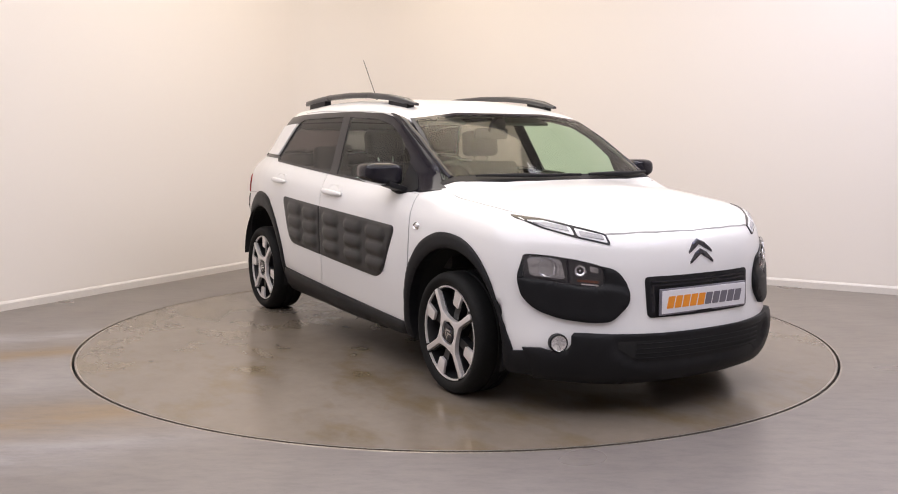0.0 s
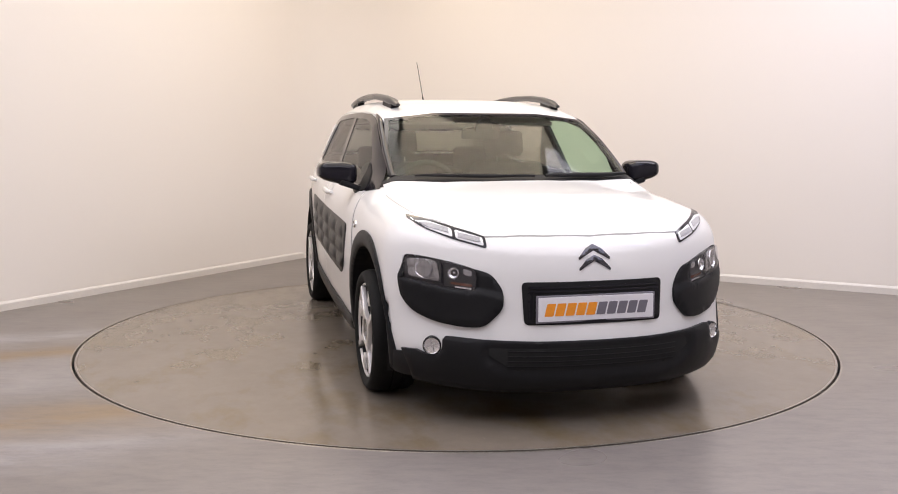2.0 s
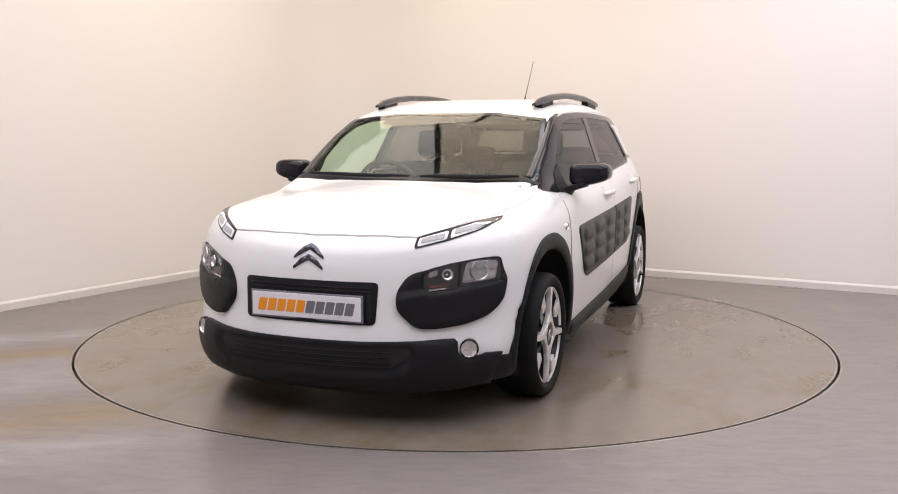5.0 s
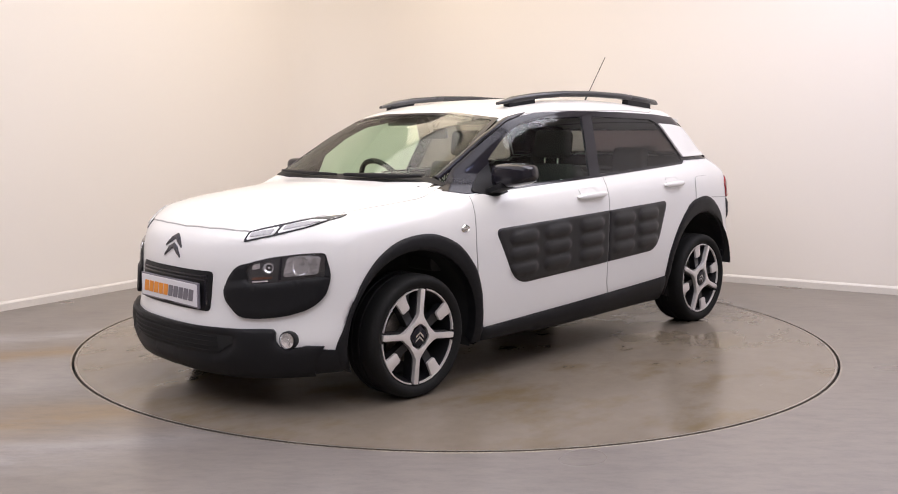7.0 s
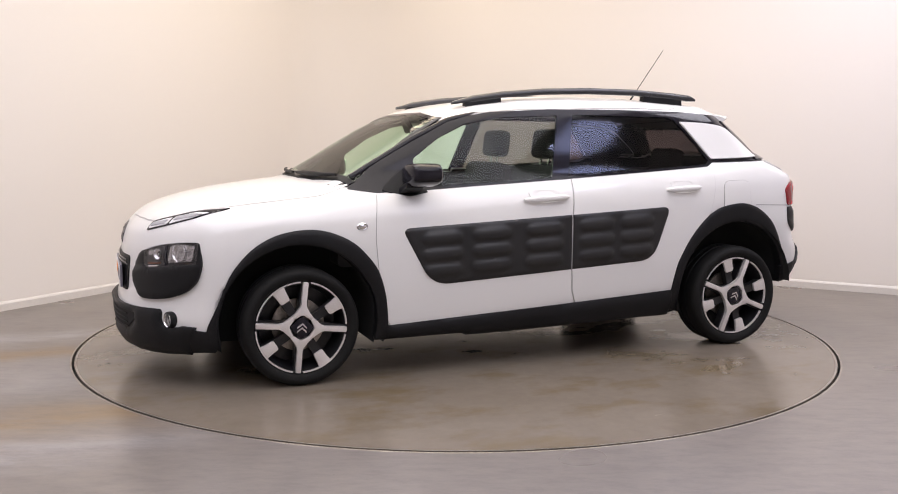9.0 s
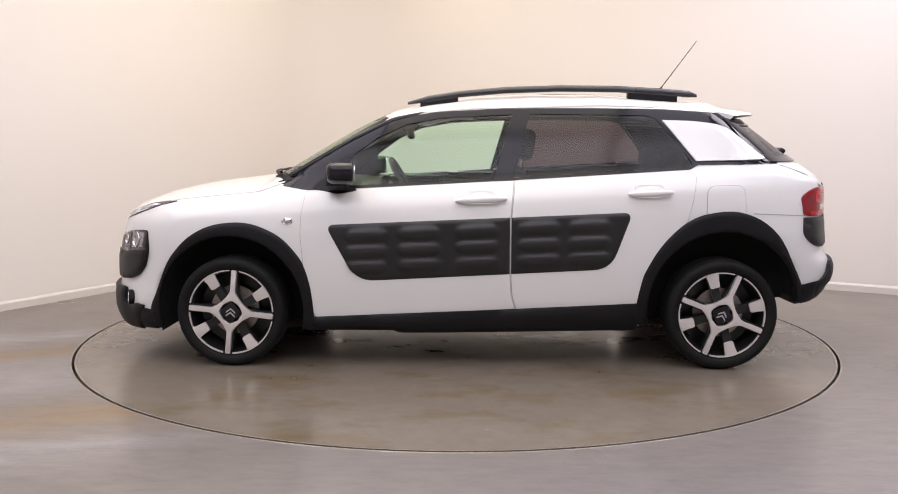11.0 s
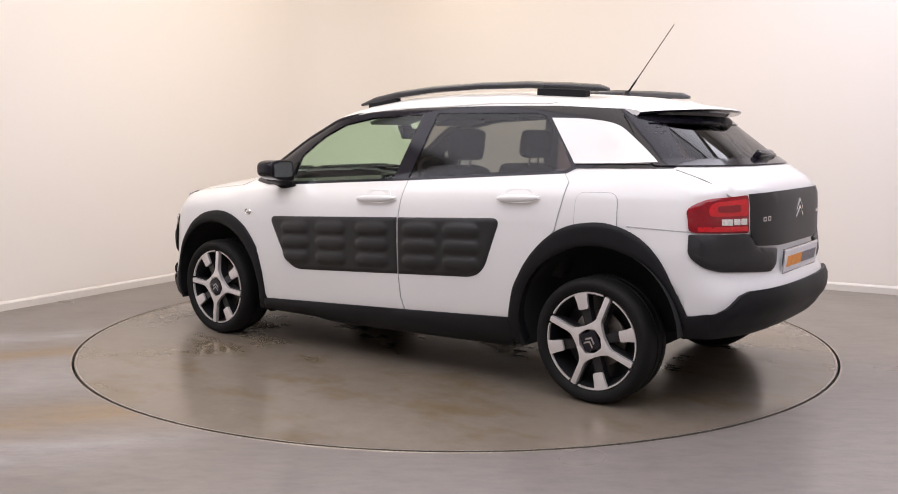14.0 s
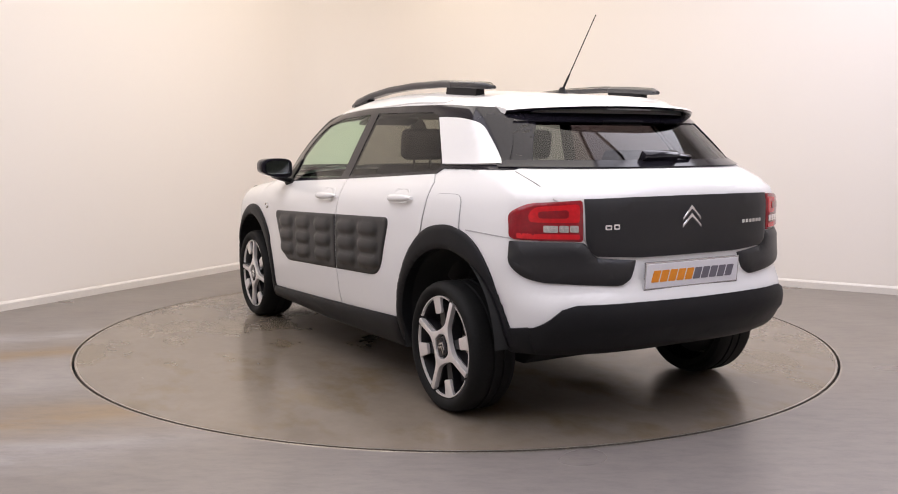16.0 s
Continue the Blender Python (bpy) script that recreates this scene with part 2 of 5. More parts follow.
# ---- room ----
def room():
    ctr = (CORNER + DIR_L * 5.5 + DIR_R * 5.0)
    ends = {"wall_left": (CORNER, DIR_L, 11.0, DIR_R), "wall_right": (CORNER, DIR_R, 10.0, DIR_L),
            "wall_front": (CORNER + DIR_L * 11.0, DIR_R, 10.0, -DIR_L), "wall_far": (CORNER + DIR_R * 10.0, DIR_L, 11.0, -DIR_R)}
    for name, (start, along, length, inward) in ends.items():
        rot = Matrix((along, inward, Vector((0, 0, 1)))).transposed().to_4x4()
        if name in ("wall_front", "wall_far"):
            bm = bmesh.new()
            box(bm, (length + 0.3, 0.15, ROOM_H), (length / 2, -0.075, ROOM_H / 2))
            ob = part(name, bm, WALL, None)
            ob.matrix_world = Matrix.Translation(start) @ rot
            tagged(ob, "plain cream-white painted studio wall", "wall", kind="structure")
        bm = bmesh.new()
        prism(bm, [(0, 0), (0.016, 0), (0.016, 0.048), (0.011, 0.058), (0.006, 0.063), (0, 0.065)], length,
              pose(0, 0, 0, 0, 0, 90))
        ob = part("baseboard", bm, TRIM, None)
        ob.matrix_world = Matrix.Translation(start + inward * 0.001) @ rot
        tagged(ob, "low white painted skirting board along the wall", "baseboard", kind="structure")
    # the two visible walls run into each other in one soft curve
    r, n = 0.80, 64
    cpos = CORNER + (DIR_L + DIR_R) * r
    a0, a1 = math.atan2(-DIR_R.y, -DIR_R.x), math.atan2(-DIR_L.y, -DIR_L.x)
    if a0 < a1:
        a0 += 2 * math.pi
    line = [(CORNER + DIR_L * (11.0 - i), -DIR_R) for i in range(11)]
    line += [(cpos - Vector((0, 0, 0)) + Vector((math.cos(a), math.sin(a), 0)) * r, Vector((math.cos(a), math.sin(a), 0))) for a in (a0 + (a1 - a0) * i / n for i in range(n + 1))]
    line += [(CORNER + DIR_R * i, -DIR_L) for i in range(1, 11)]
    bm = bmesh.new()
    cols = [[bm.verts.new((p.x, p.y, z)) for z in (0.0, ROOM_H)] + [bm.verts.new((p.x + o.x * 0.15, p.y + o.y * 0.15, z)) for z in (ROOM_H, 0.0)] for p, o in line]
    for a, b in zip(cols, cols[1:]):
        for k in range(4):
            bm.faces.new((a[k], a[(k + 1) % 4], b[(k + 1) % 4], b[k]))
    bmesh.ops.recalc_face_normals(bm, faces=bm.faces)
    back = part("wall_back", smooth(bm, 40), WALL, None)
    tagged(back, "plain cream-white studio wall curving round the back corner", "wall", kind="structure")
    back.data.normals_split_custom_set_from_vertices([tuple(-o) if k < 2 else (0, 0, 0) for p, o in line for k in range(4)])
    # floor with a round pit for the turntable
    bm = bmesh.new()
    R, n = 2.213, 192
    rim = [bm.verts.new((R * math.cos(2 * math.pi * i / n), R * math.sin(2 * math.pi * i / n), 0)) for i in range(n)]
    outer = [bm.verts.new((14 * math.cos(2 * math.pi * i / n), 14 * math.sin(2 * math.pi * i / n), 0)) for i in range(n)]
    low = [bm.verts.new((v.co.x, v.co.y, -0.05)) for v in rim]
    for i in range(n):
        j = (i + 1) % n
        bm.faces.new((rim[i], outer[i], outer[j], rim[j]))
        bm.faces.new((low[i], rim[i], rim[j], low[j]))
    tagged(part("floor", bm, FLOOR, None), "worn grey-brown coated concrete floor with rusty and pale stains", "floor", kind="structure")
    bm = bmesh.new()
    bmesh.ops.create_circle(bm, cap_ends=True, segments=96, radius=2.3, matrix=pose(0, 0, -0.049))
    tagged(part("pit_floor", bm, DARK, None), "dark pit under the turntable", "pit", kind="structure")
    bm = bmesh.new()
    lathe(bm, [(2.2125, -0.03), (2.2125, 0.0012), (2.217, 0.0015), (2.222, 0.0004)], 192, "Z")
    tagged(part("floor_trim_ring", smooth(bm), STEEL, None), "thin worn steel edge ring around the turntable", "trim", kind="structure")
    bm = bmesh.new()
    box(bm, (16, 16, 0.1), (ctr.x, ctr.y, ROOM_H + 0.05))
    tagged(part("ceiling", bm, CEIL, None), "plain pale studio ceiling", "ceiling", kind="structure")
    # ceiling panels, out of view, added to light the room evenly
    for x, y, w, l, power, col in PANELS:
        th = bpy.data.objects.new("unseen_ceiling_light", None)
        scene.collection.objects.link(th)
        th.location = (x, y, ROOM_H)
        tagged(th, "unseen flat rectangular ceiling light panel in white frame, added for light", "ceiling light", "ceiling light panels")
        bm = bmesh.new()
        for dx, dy, sx, sy in ((0, l / 2 - 0.01, w, 0.02), (0, -l / 2 + 0.01, w, 0.02), (w / 2 - 0.01, 0, 0.02, l - 0.04), (-w / 2 + 0.01, 0, 0.02, l - 0.04)):
            box(bm, (sx, sy, 0.05), (dx, dy, -0.025))
        part("panel_frame", bm, TRIM, th)
        bm = bmesh.new()
        box(bm, (w - 0.04, l - 0.04, 0.01), (0, 0, -0.012))
        part("diffuser", bm, glow_material("panel_glow", col, 0.5), th)
        lamp = bpy.data.lights.new("panel_lamp", "AREA")
        lamp.shape, lamp.size, lamp.size_y, lamp.energy, lamp.color = "RECTANGLE", w - 0.02, l - 0.02, power, col
        lo = new("panel_lamp", lamp)
        lo.location = (x, y, ROOM_H - 0.055)


def turntable():
    th = new("turntable")
    tagged(th, "flush round grey-brown coated floor turntable", "turntable")
    bm = bmesh.new()
    n = 192
    top = [bm.verts.new((2.196 * math.cos(2 * math.pi * i / n), 2.196 * math.sin(2 * math.pi * i / n), 0)) for i in range(n)]
    low = [bm.verts.new((2.196 * math.cos(2 * math.pi * i / n), 2.196 * math.sin(2 * math.pi * i / n), -0.045)) for i in range(n)]
    bm.faces.new(top)
    for i in range(n):
        bm.faces.new((low[i], low[(i + 1) % n], top[(i + 1) % n], top[i]))
    part("disc", bm, DISC, th)
    bm = bmesh.new()
    lathe(bm, [(2.188, 0.0004), (2.192, 0.0016), (2.1985, 0.0014), (2.1985, -0.03)], 192, "Z")
    part("edge_ring", smooth(bm), STEEL, th, "thin worn steel edge of the turntable")
    return th


# ---- the car's body form: x ahead, y to its left, z up ----
PIVOT = Vector((0.108, -0.078, 0))     # turntable centre in the car's own space
HUB_Z, FRONT_AXLE, REAR_AXLE = 0.288, 1.264, -1.299


def curve(points):
    """A smoothed table from points (at, value)."""
    xs, ys = zip(*sorted(points))
    g = np.linspace(xs[0] - 0.3, xs[-1] + 0.3, 600)
    v = np.interp(g, xs, ys)
    lo, hi = (ys[1] - ys[0]) / (xs[1] - xs[0]), (ys[-1] - ys[-2]) / (xs[-1] - xs[-2])
    v = np.where(g < xs[0], ys[0] + (g - xs[0]) * lo, np.where(g > xs[-1], ys[-1] + (g - xs[-1]) * hi, v))
    k = max(3, int(0.05 / (g[1] - g[0])))
    w = np.hanning(2 * k + 3)
    v = np.convolve(np.pad(v, k + 1, "edge"), w / w.sum(), "valid")
    return lambda a: np.interp(a, g, v)


TOP = curve([(2.10, 0.71), (2.0, 0.785), (1.9, 0.838), (1.75, 0.891), (1.55, 0.934), (1.35, 0.960), (1.20, 0.977), (1.13, 0.985),
             (0.85, 1.152), (0.634, 1.271), (0.43, 1.361), (0.25, 1.397), (0.0, 1.430), (-0.3, 1.445), (-0.7, 1.442), (-1.2, 1.408), (-1.50, 1.370), (-1.75, 1.33)])
CROWN = curve([(2.1, 0.12), (1.5, 0.14), (1.15, 0.14), (0.9, 0.16), (0.5, 0.16), (0.2, 0.155), (-0.5, 0.15), (-1.5, 0.14)])
NOSE = curve([(0.12, 1.99), (0.18, 2.045), (0.25, 2.075), (0.33, 2.085), (0.38, 2.072), (0.46, 2.058), (0.56, 2.052), (0.66, 2.043), (0.753, 2.018), (0.80, 1.985), (0.9, 1.9)])
TAIL = curve([(0.18, -1.62), (0.24, -1.73), (0.31, -1.90), (0.40, -1.985), (0.50, -2.005), (0.56, -1.995), (0.60, -1.965), (0.72, -1.950), (0.90, -1.945),
              (0.965, -1.940), (1.02, -1.900), (1.08, -1.815), (1.20, -1.655), (1.33, -1.48), (1.45, -1.30)])
INSET = curve([(-0.85, 0.09), (-0.75, 0.05), (-0.66, 0.022), (-0.5, 0.008), (-0.35, 0.002), (-0.2, 0.002), (-0.11, 0.013), (-0.05, 0.036), (0.0, 0.072),
               (0.05, 0.096), (0.12, 0.123), (0.365, 0.224), (0.5, 0.29)])
PLAN = curve([(2.1, 0.10), (1.6, 0.035), (1.2, 0.012), (0.7, 0.003), (0.0, 0.0), (-0.6, 0.008), (-1.0, 0.022), (-1.4, 0.048), (-1.7, 0.085), (-2.0, 0.15)])
HALF = 0.846


def belt(x):
    return 0.970 - 0.0583 * x


def smax(a, b, k):
    h = np.maximum(k - np.abs(a - b), 0) / k
    return np.maximum(a, b) + h * h * k * 0.25


def form(p):
    """Below zero inside the body. p: an array of points."""
    x, y, z = p[..., 0], np.abs(p[..., 1]), p[..., 2]
    rel = z - belt(x)
    glass = np.clip((rel + 0.02) / 0.12, 0, 1)
    pinch = 0.055 * np.clip((x - 0.3) / 0.6, 0, 1.2) ** 2 * glass + 0.018 * np.clip((-x - 0.9) / 0.6, 0, 1.5) ** 2 * glass
    pinch = pinch + 0.032 * np.clip((-x - 1.25) / 0.45, 0, 1.3) * np.clip((rel + 0.36) / 0.3, 0, 1)
    side = y - (HALF - PLAN(x) - INSET(rel) - pinch)
    q = np.clip((0.9 - x) / 0.6, 0, 1)
    top = (z - TOP(x) + CROWN(x) * (y ** 2 * (1 - q) + 2.2 * y ** 4 * q)) * 0.9
    nose = (x - NOSE(z) + 0.69 * y ** 2.6) * 0.85
    tail = (TAIL(z) + 0.56 * y ** 3.4 + 0.44 * y ** 2.6 * np.clip((z - 0.98) / 0.12, 0, 1) - x) * 0.8
    low = 0.185 - 0.025 * np.clip((x - 1.65) / 0.2, 0, 1) + 0.02 * np.clip((-x) / 1.2, 0, 1) + 0.125 * np.clip((-x - 1.45) / 0.22, 0, 1) - z
    f = smax(smax(side, top, 0.07), smax(nose, tail, 0.01), 0.055)
    return smax(f, low, 0.03)


def shell(p):
    """The body with its wheel arches cut out."""
    f = form(p)
    for ax, az, r in ((FRONT_AXLE + 0.004, 0.300, 0.395), (REAR_AXLE - 0.01, 0.33, 0.405)):
        d = r - np.hypot(p[..., 0] - ax, p[..., 2] - az)
        f = np.maximum(f, np.where(np.abs(p[..., 1]) > 0.5, d, np.minimum(d, np.abs(p[..., 1]) - 0.5)))
    return f


def slope(fn, p, e=1e-3):
    g = np.empty_like(p)
    for i in range(3):
        d = np.zeros(3)
        d[i] = e
        g[:, i] = (fn(p + d) - fn(p - d)) / (2 * e)
    return g


def on_body(uv, axis, sign):
    """Points (u, v) thrown onto the body along an axis: places and normals."""
    uv = np.asarray(uv, float)
    n = len(uv)
    ax = "xyz".index(axis)
    others = [i for i in range(3) if i != ax]

    def at(d):
        p = np.empty((n, 3))
        p[:, others[0]], p[:, others[1]], p[:, ax] = uv[:, 0], uv[:, 1], d
        return p
    far = {"x": 2.3, "y": 1.0, "z": 1.6}[axis] * sign
    near = {"x": 0.1, "y": 0.25, "z": 0.5}[axis] * sign
    lo, hi = np.full(n, far), np.full(n, near)
    found = np.zeros(n, bool)
    for d in np.linspace(far, near, 110):
        inside = form(at(np.full(n, d))) < 0
        fresh = inside & ~found
        hi[fresh] = d
        found |= inside
        lo[~found] = d
    for _ in range(22):
        mid = (lo + hi) / 2
        inside = form(at(mid)) < 0
        hi, lo = np.where(inside, mid, hi), np.where(inside, lo, mid)
    p = at((lo + hi) / 2)
    g = slope(form, p, 0.012)
    return p, g / np.linalg.norm(g, axis=1)[:, None]


def edge_distance(uv, loops):
    best = np.full(len(uv), 9.0)
    for loop in loops:
        a = np.asarray(loop, float)
        b = np.roll(a, -1, 0)
        for p, q in zip(a, b):
            d = q - p
            t = np.clip(((uv - p) @ d) / max(d @ d, 1e-12), 0, 1)
            best = np.minimum(best, np.linalg.norm(uv - (p + t[:, None] * d), axis=1))
    return best


def flow(points, n=4):
    """A smooth open line through the points."""
    p = [points[0], *points, points[-1]]
    out = []
    for a, b, c, d in zip(p, p[1:], p[2:], p[3:]):
        for i in range(n):
            t = i / n
            out.append(tuple(0.5 * (2 * b[k] + (c[k] - a[k]) * t + (2 * a[k] - 5 * b[k] + 4 * c[k] - d[k]) * t * t + (3 * b[k] - a[k] - 3 * c[k] + d[k]) * t ** 3) for k in (0, 1)))
    return out + [points[-1]]


def inside_of(uv, loop):
    uv = np.asarray(uv, float)
    a = np.asarray(loop, float)
    b = np.roll(a, -1, 0)
    odd = np.zeros(len(uv), bool)
    for (x0, y0), (x1, y1) in zip(a, b):
        cross = ((y0 > uv[:, 1]) != (y1 > uv[:, 1]))
        xs = x0 + (uv[:, 1] - y0) / (y1 - y0 + 1e-12) * (x1 - x0)
        odd ^= cross & (uv[:, 0] < xs)
    return odd


def panel(name, outline, axis, sign, parent, material, lift=0.004, depth=0.012, holes=(), cut=0.04, dome=None, relief=None, label="", mirror=False):
    """A piece that follows the body: a flat outline thrown onto it, raised by lift, with edges that go in by depth.
    dome (height, width) rounds it up from its edge; relief(uv) adds its own shape."""
    if mirror:
        if axis == "y":
            sign = -sign
        else:
            k = 0 if axis == "x" else 1
            flip = (lambda L: [(-u, v) for u, v in L]) if k == 0 else (lambda L: [(u, -v) for u, v in L])
            outline, holes = flip(outline), [flip(h) for h in holes]
    bm = bmesh.new()
    for loop in (outline, *holes):
        vs = [bm.verts.new((u, v, 0)) for u, v in loop]
        for i in range(len(vs)):
            bm.edges.new((vs[i], vs[(i + 1) % len(vs)]))
    bmesh.ops.triangle_fill(bm, edges=bm.edges[:], use_beauty=True, use_dissolve=False)
    if axis == "z" and not holes and len(bm.faces) == 0:
        bm.faces.new(bm.verts)
    o = np.asarray(outline, float)
    for k in (0, 1):
        lo, hi = o[:, k].min(), o[:, k].max()
        n = int((hi - lo) / cut)
        for i in range(1, n + 1):
            co, no = [0, 0, 0], [0, 0, 0]
            co[k], no[k] = lo + (hi - lo) * i / (n + 1), 1
            bmesh.ops.bisect_plane(bm, geom=bm.verts[:] + bm.edges[:] + bm.faces[:], plane_co=co, plane_no=no, dist=1e-5)
    bm.verts.ensure_lookup_table()
    bm.verts.index_update()
    uv = np.array([v.co[:2] for v in bm.verts])
    p, nrm = on_body(uv, axis, sign)
    h = np.full(len(uv), lift)
    if dome:
        d = np.clip(edge_distance(uv, (outline, *holes)) / dome[1], 0, 1)
        h += dome[0] * np.sqrt(np.clip(1 - (1 - d) ** 2, 0, 1))
    if relief:
        h += relief(uv * np.array([-1, 1]) if mirror and axis == "x" else uv)
    top = p + nrm * h[:, None]
    low = p - nrm * depth
    rim = [(e.verts[0].index, e.verts[1].index) for e in bm.edges if len(e.link_faces) == 1]
    for i, v in enumerate(bm.verts):
        v.co = top[i]
    bm.normal_update()
    wrong = [f for f in bm.faces if f.normal.dot(Vector(nrm[[v.index for v in f.verts]].sum(0))) < 0]
    bmesh.ops.reverse_faces(bm, faces=wrong)
    skirts = {}

    def skirt(i):
        if i not in skirts:
            skirts[i] = (bm.verts.new(top[i]), bm.verts.new(low[i]))
        return skirts[i]
    for f in bm.faces:
        f.smooth = True
    for a, b in rim:
        (ta, la), (tb, lb) = skirt(a), skirt(b)
        f = bm.faces.new((ta, tb, lb, la))
        f.smooth = True
    bm.verts.index_update()
    ob = part(name, bm, material, parent, label)
    if not dome and not relief:
        # true surface normals, so that reflections run smoothly
        own = np.zeros((len(ob.data.vertices), 3))
        own[:len(nrm)] = nrm
        ob.data.normals_split_custom_set_from_vertices(own.tolist())
    return ob


# outlines in the side view (x, z)
FRONT_WINDOW = [(0.672, 0.948), (0.645, 1.095), (0.50, 1.200), (0.35, 1.270), (0.151, 1.306), (-0.205, 1.322), (-0.110, 0.988)]
REAR_WINDOW = [(-0.300, 1.326), (-0.905, 1.318), (-0.960, 1.300), (-1.075, 1.168), (-1.140, 1.068), (-1.115, 1.050), (-0.210, 0.994)]
BAND = [(0.86, 0.926), (1.00, 0.945), (0.92, 1.005), (0.849, 1.065), (0.634, 1.180), (0.43, 1.282), (0.30, 1.318), (0.18, 1.336), (-0.16, 1.354), (-0.60, 1.356), (-1.0, 1.350),
        (-1.30, 1.332), (-1.43, 1.305), (-1.49, 1.25), (-1.58, 1.140), (-1.625, 1.088), (-1.60, 1.068), (-1.17, 1.062), (-1.125, 1.038), (-0.19, 0.981), (0.667, 0.933)]
C_PANEL = [(-1.158, 1.079), (-0.992, 1.290)] + flow([(-0.992, 1.290), (-1.182, 1.282), (-1.312, 1.256), (-1.402, 1.195), (-1.530, 1.086)])[1:]
# windscreen and rear glass in the view from ahead and behind (y, z)
SCREEN = [(-0.705, 0.952), (-0.580, 1.305), (-0.30, 1.338), (0.30, 1.338), (0.580, 1.305), (0.705, 0.952), (0.35, 0.992), (-0.35, 0.992)]
SCREEN_CLEAR = [(-0.682, 0.974), (-0.566, 1.294), (-0.30, 1.326), (0.30, 1.326), (0.566, 1.294), (0.682, 0.974), (0.35, 1.010), (-0.35, 1.010)]
REAR_GLASS = [(-0.650, 1.085), (-0.61, 1.18), (-0.545, 1.29), (0.545, 1.29), (0.61, 1.18), (0.650, 1.085)]


def grown(loop, d):
    """The outline moved outwards by d."""
    a = [Vector(p) for p in loop]
    area = sum(a[i - 1].x * a[i].y - a[i].x * a[i - 1].y for i in range(len(a)))
    s = 1 if area > 0 else -1
    out = []
    for i, p in enumerate(a):
        e0, e1 = (p - a[i - 1]).normalized(), (a[(i + 1) % len(a)] - p).normalized()
        n = Vector((e0.y + e1.y, -e0.x - e1.x)) * s
        out.append(tuple(p + n.normalized() * d))
    return out


def body_mesh():
    """The painted shell: a net laid over the body form."""
    h = 0.022
    gx, gy, gz = np.arange(-2.10, 2.16, h), np.arange(-0.936, 0.937, h), np.arange(0.13, 1.50, h)
    grid = np.stack(np.meshgrid(gx, gy, gz, indexing="ij"), -1)
    f = shell(grid)
    neg = f < 0
    nx, ny, nz = np.array(f.shape) - 1
    acc, cnt = np.zeros((nx, ny, nz, 3)), np.zeros((nx, ny, nz))
    corner = [(i, j, k) for i in (0, 1) for j in (0, 1) for k in (0, 1)]
    for a in corner:
        for ax in range(3):
            if a[ax]:
                continue
            b = list(a)
            b[ax] = 1
            fa = f[a[0]:a[0] + nx, a[1]:a[1] + ny, a[2]:a[2] + nz]
            fb = f[b[0]:b[0] + nx, b[1]:b[1] + ny, b[2]:b[2] + nz]
            hit = (fa < 0) != (fb < 0)
            t = np.where(hit, fa / np.where(hit, fa - fb, 1), 0)
            pa = grid[a[0]:a[0] + nx, a[1]:a[1] + ny, a[2]:a[2] + nz].copy()
            pa[..., ax] += t * h
            acc[hit] += pa[hit]
            cnt[hit] += 1
    cells = cnt > 0
    index = np.full(cells.shape, -1)
    index[cells] = np.arange(cells.sum())
    verts = acc[cells] / cnt[cells][:, None]
    for _ in range(4):
        g = slope(shell, verts)
        step = (shell(verts) / np.maximum((g * g).sum(1), 0.1))[:, None] * g
        verts -= np.clip(step, -0.012, 0.012)
    faces = []
    for ax in range(3):
        u, v = [i for i in range(3) if i != ax]
        a = np.moveaxis(neg, (ax, u, v), (0, 1, 2))
        ind = np.moveaxis(index, (ax, u, v), (0, 1, 2))
        flip = ax == 1
        hit = a[:-1, 1:-1, 1:-1] != a[1:, 1:-1, 1:-1]
        i, j, k = np.nonzero(hit)
        q = np.stack([ind[i, j, k], ind[i, j + 1, k], ind[i, j + 1, k + 1], ind[i, j, k + 1]], 1)
        out = a[i, j + 1, k + 1] ^ flip
        q[~out] = q[~out][:, ::-1]
        faces.append(q)
    faces = np.concatenate(faces)
    c = verts[faces].mean(1)
    gone = np.zeros(len(c), bool)
    for win in (FRONT_WINDOW, REAR_WINDOW):
        gone |= inside_of(c[:, [0, 2]], grown(win, 0.008)) & (np.abs(c[:, 1]) > 0.4)
    gone |= inside_of(c[:, [1, 2]], grown(SCREEN_CLEAR, 0.008)) & (c[:, 0] > 0.1)
    gone |= inside_of(c[:, [1, 2]], grown(REAR_GLASS, -0.012)) & (c[:, 0] < -1.2)
    gone |= inside_of(c[:, [0, 2]], grown(BAND, -0.008)) & (np.abs(c[:, 1]) > 0.4)
    gone |= inside_of(c[:, [1, 2]], grown(SCREEN, -0.008)) & (c[:, 0] > 0.1)
    gone |= (c[:, 0] < -1.36) & (c[:, 2] > 1.100) & (c[:, 2] < 1.285) & (np.abs(c[:, 1]) > 0.42)
    gone |= (c[:, 0] > 0.30) & (c[:, 0] < 1.0) & (np.abs(c[:, 1]) > 0.5) & (c[:, 2] > belt(c[:, 0]) + 0.04) & (c[:, 2] < 1.295)
    faces = faces[~gone]
    used = np.unique(faces)
    remap = np.full(len(verts), -1)
    remap[used] = np.arange(len(used))
    me = bpy.data.meshes.new("body")
    me.from_pydata(verts[used].tolist(), [], remap[faces].tolist())
    cf = verts[faces].mean(1)
    g = slope(form, cf)
    in_arch = np.zeros(len(cf), bool)
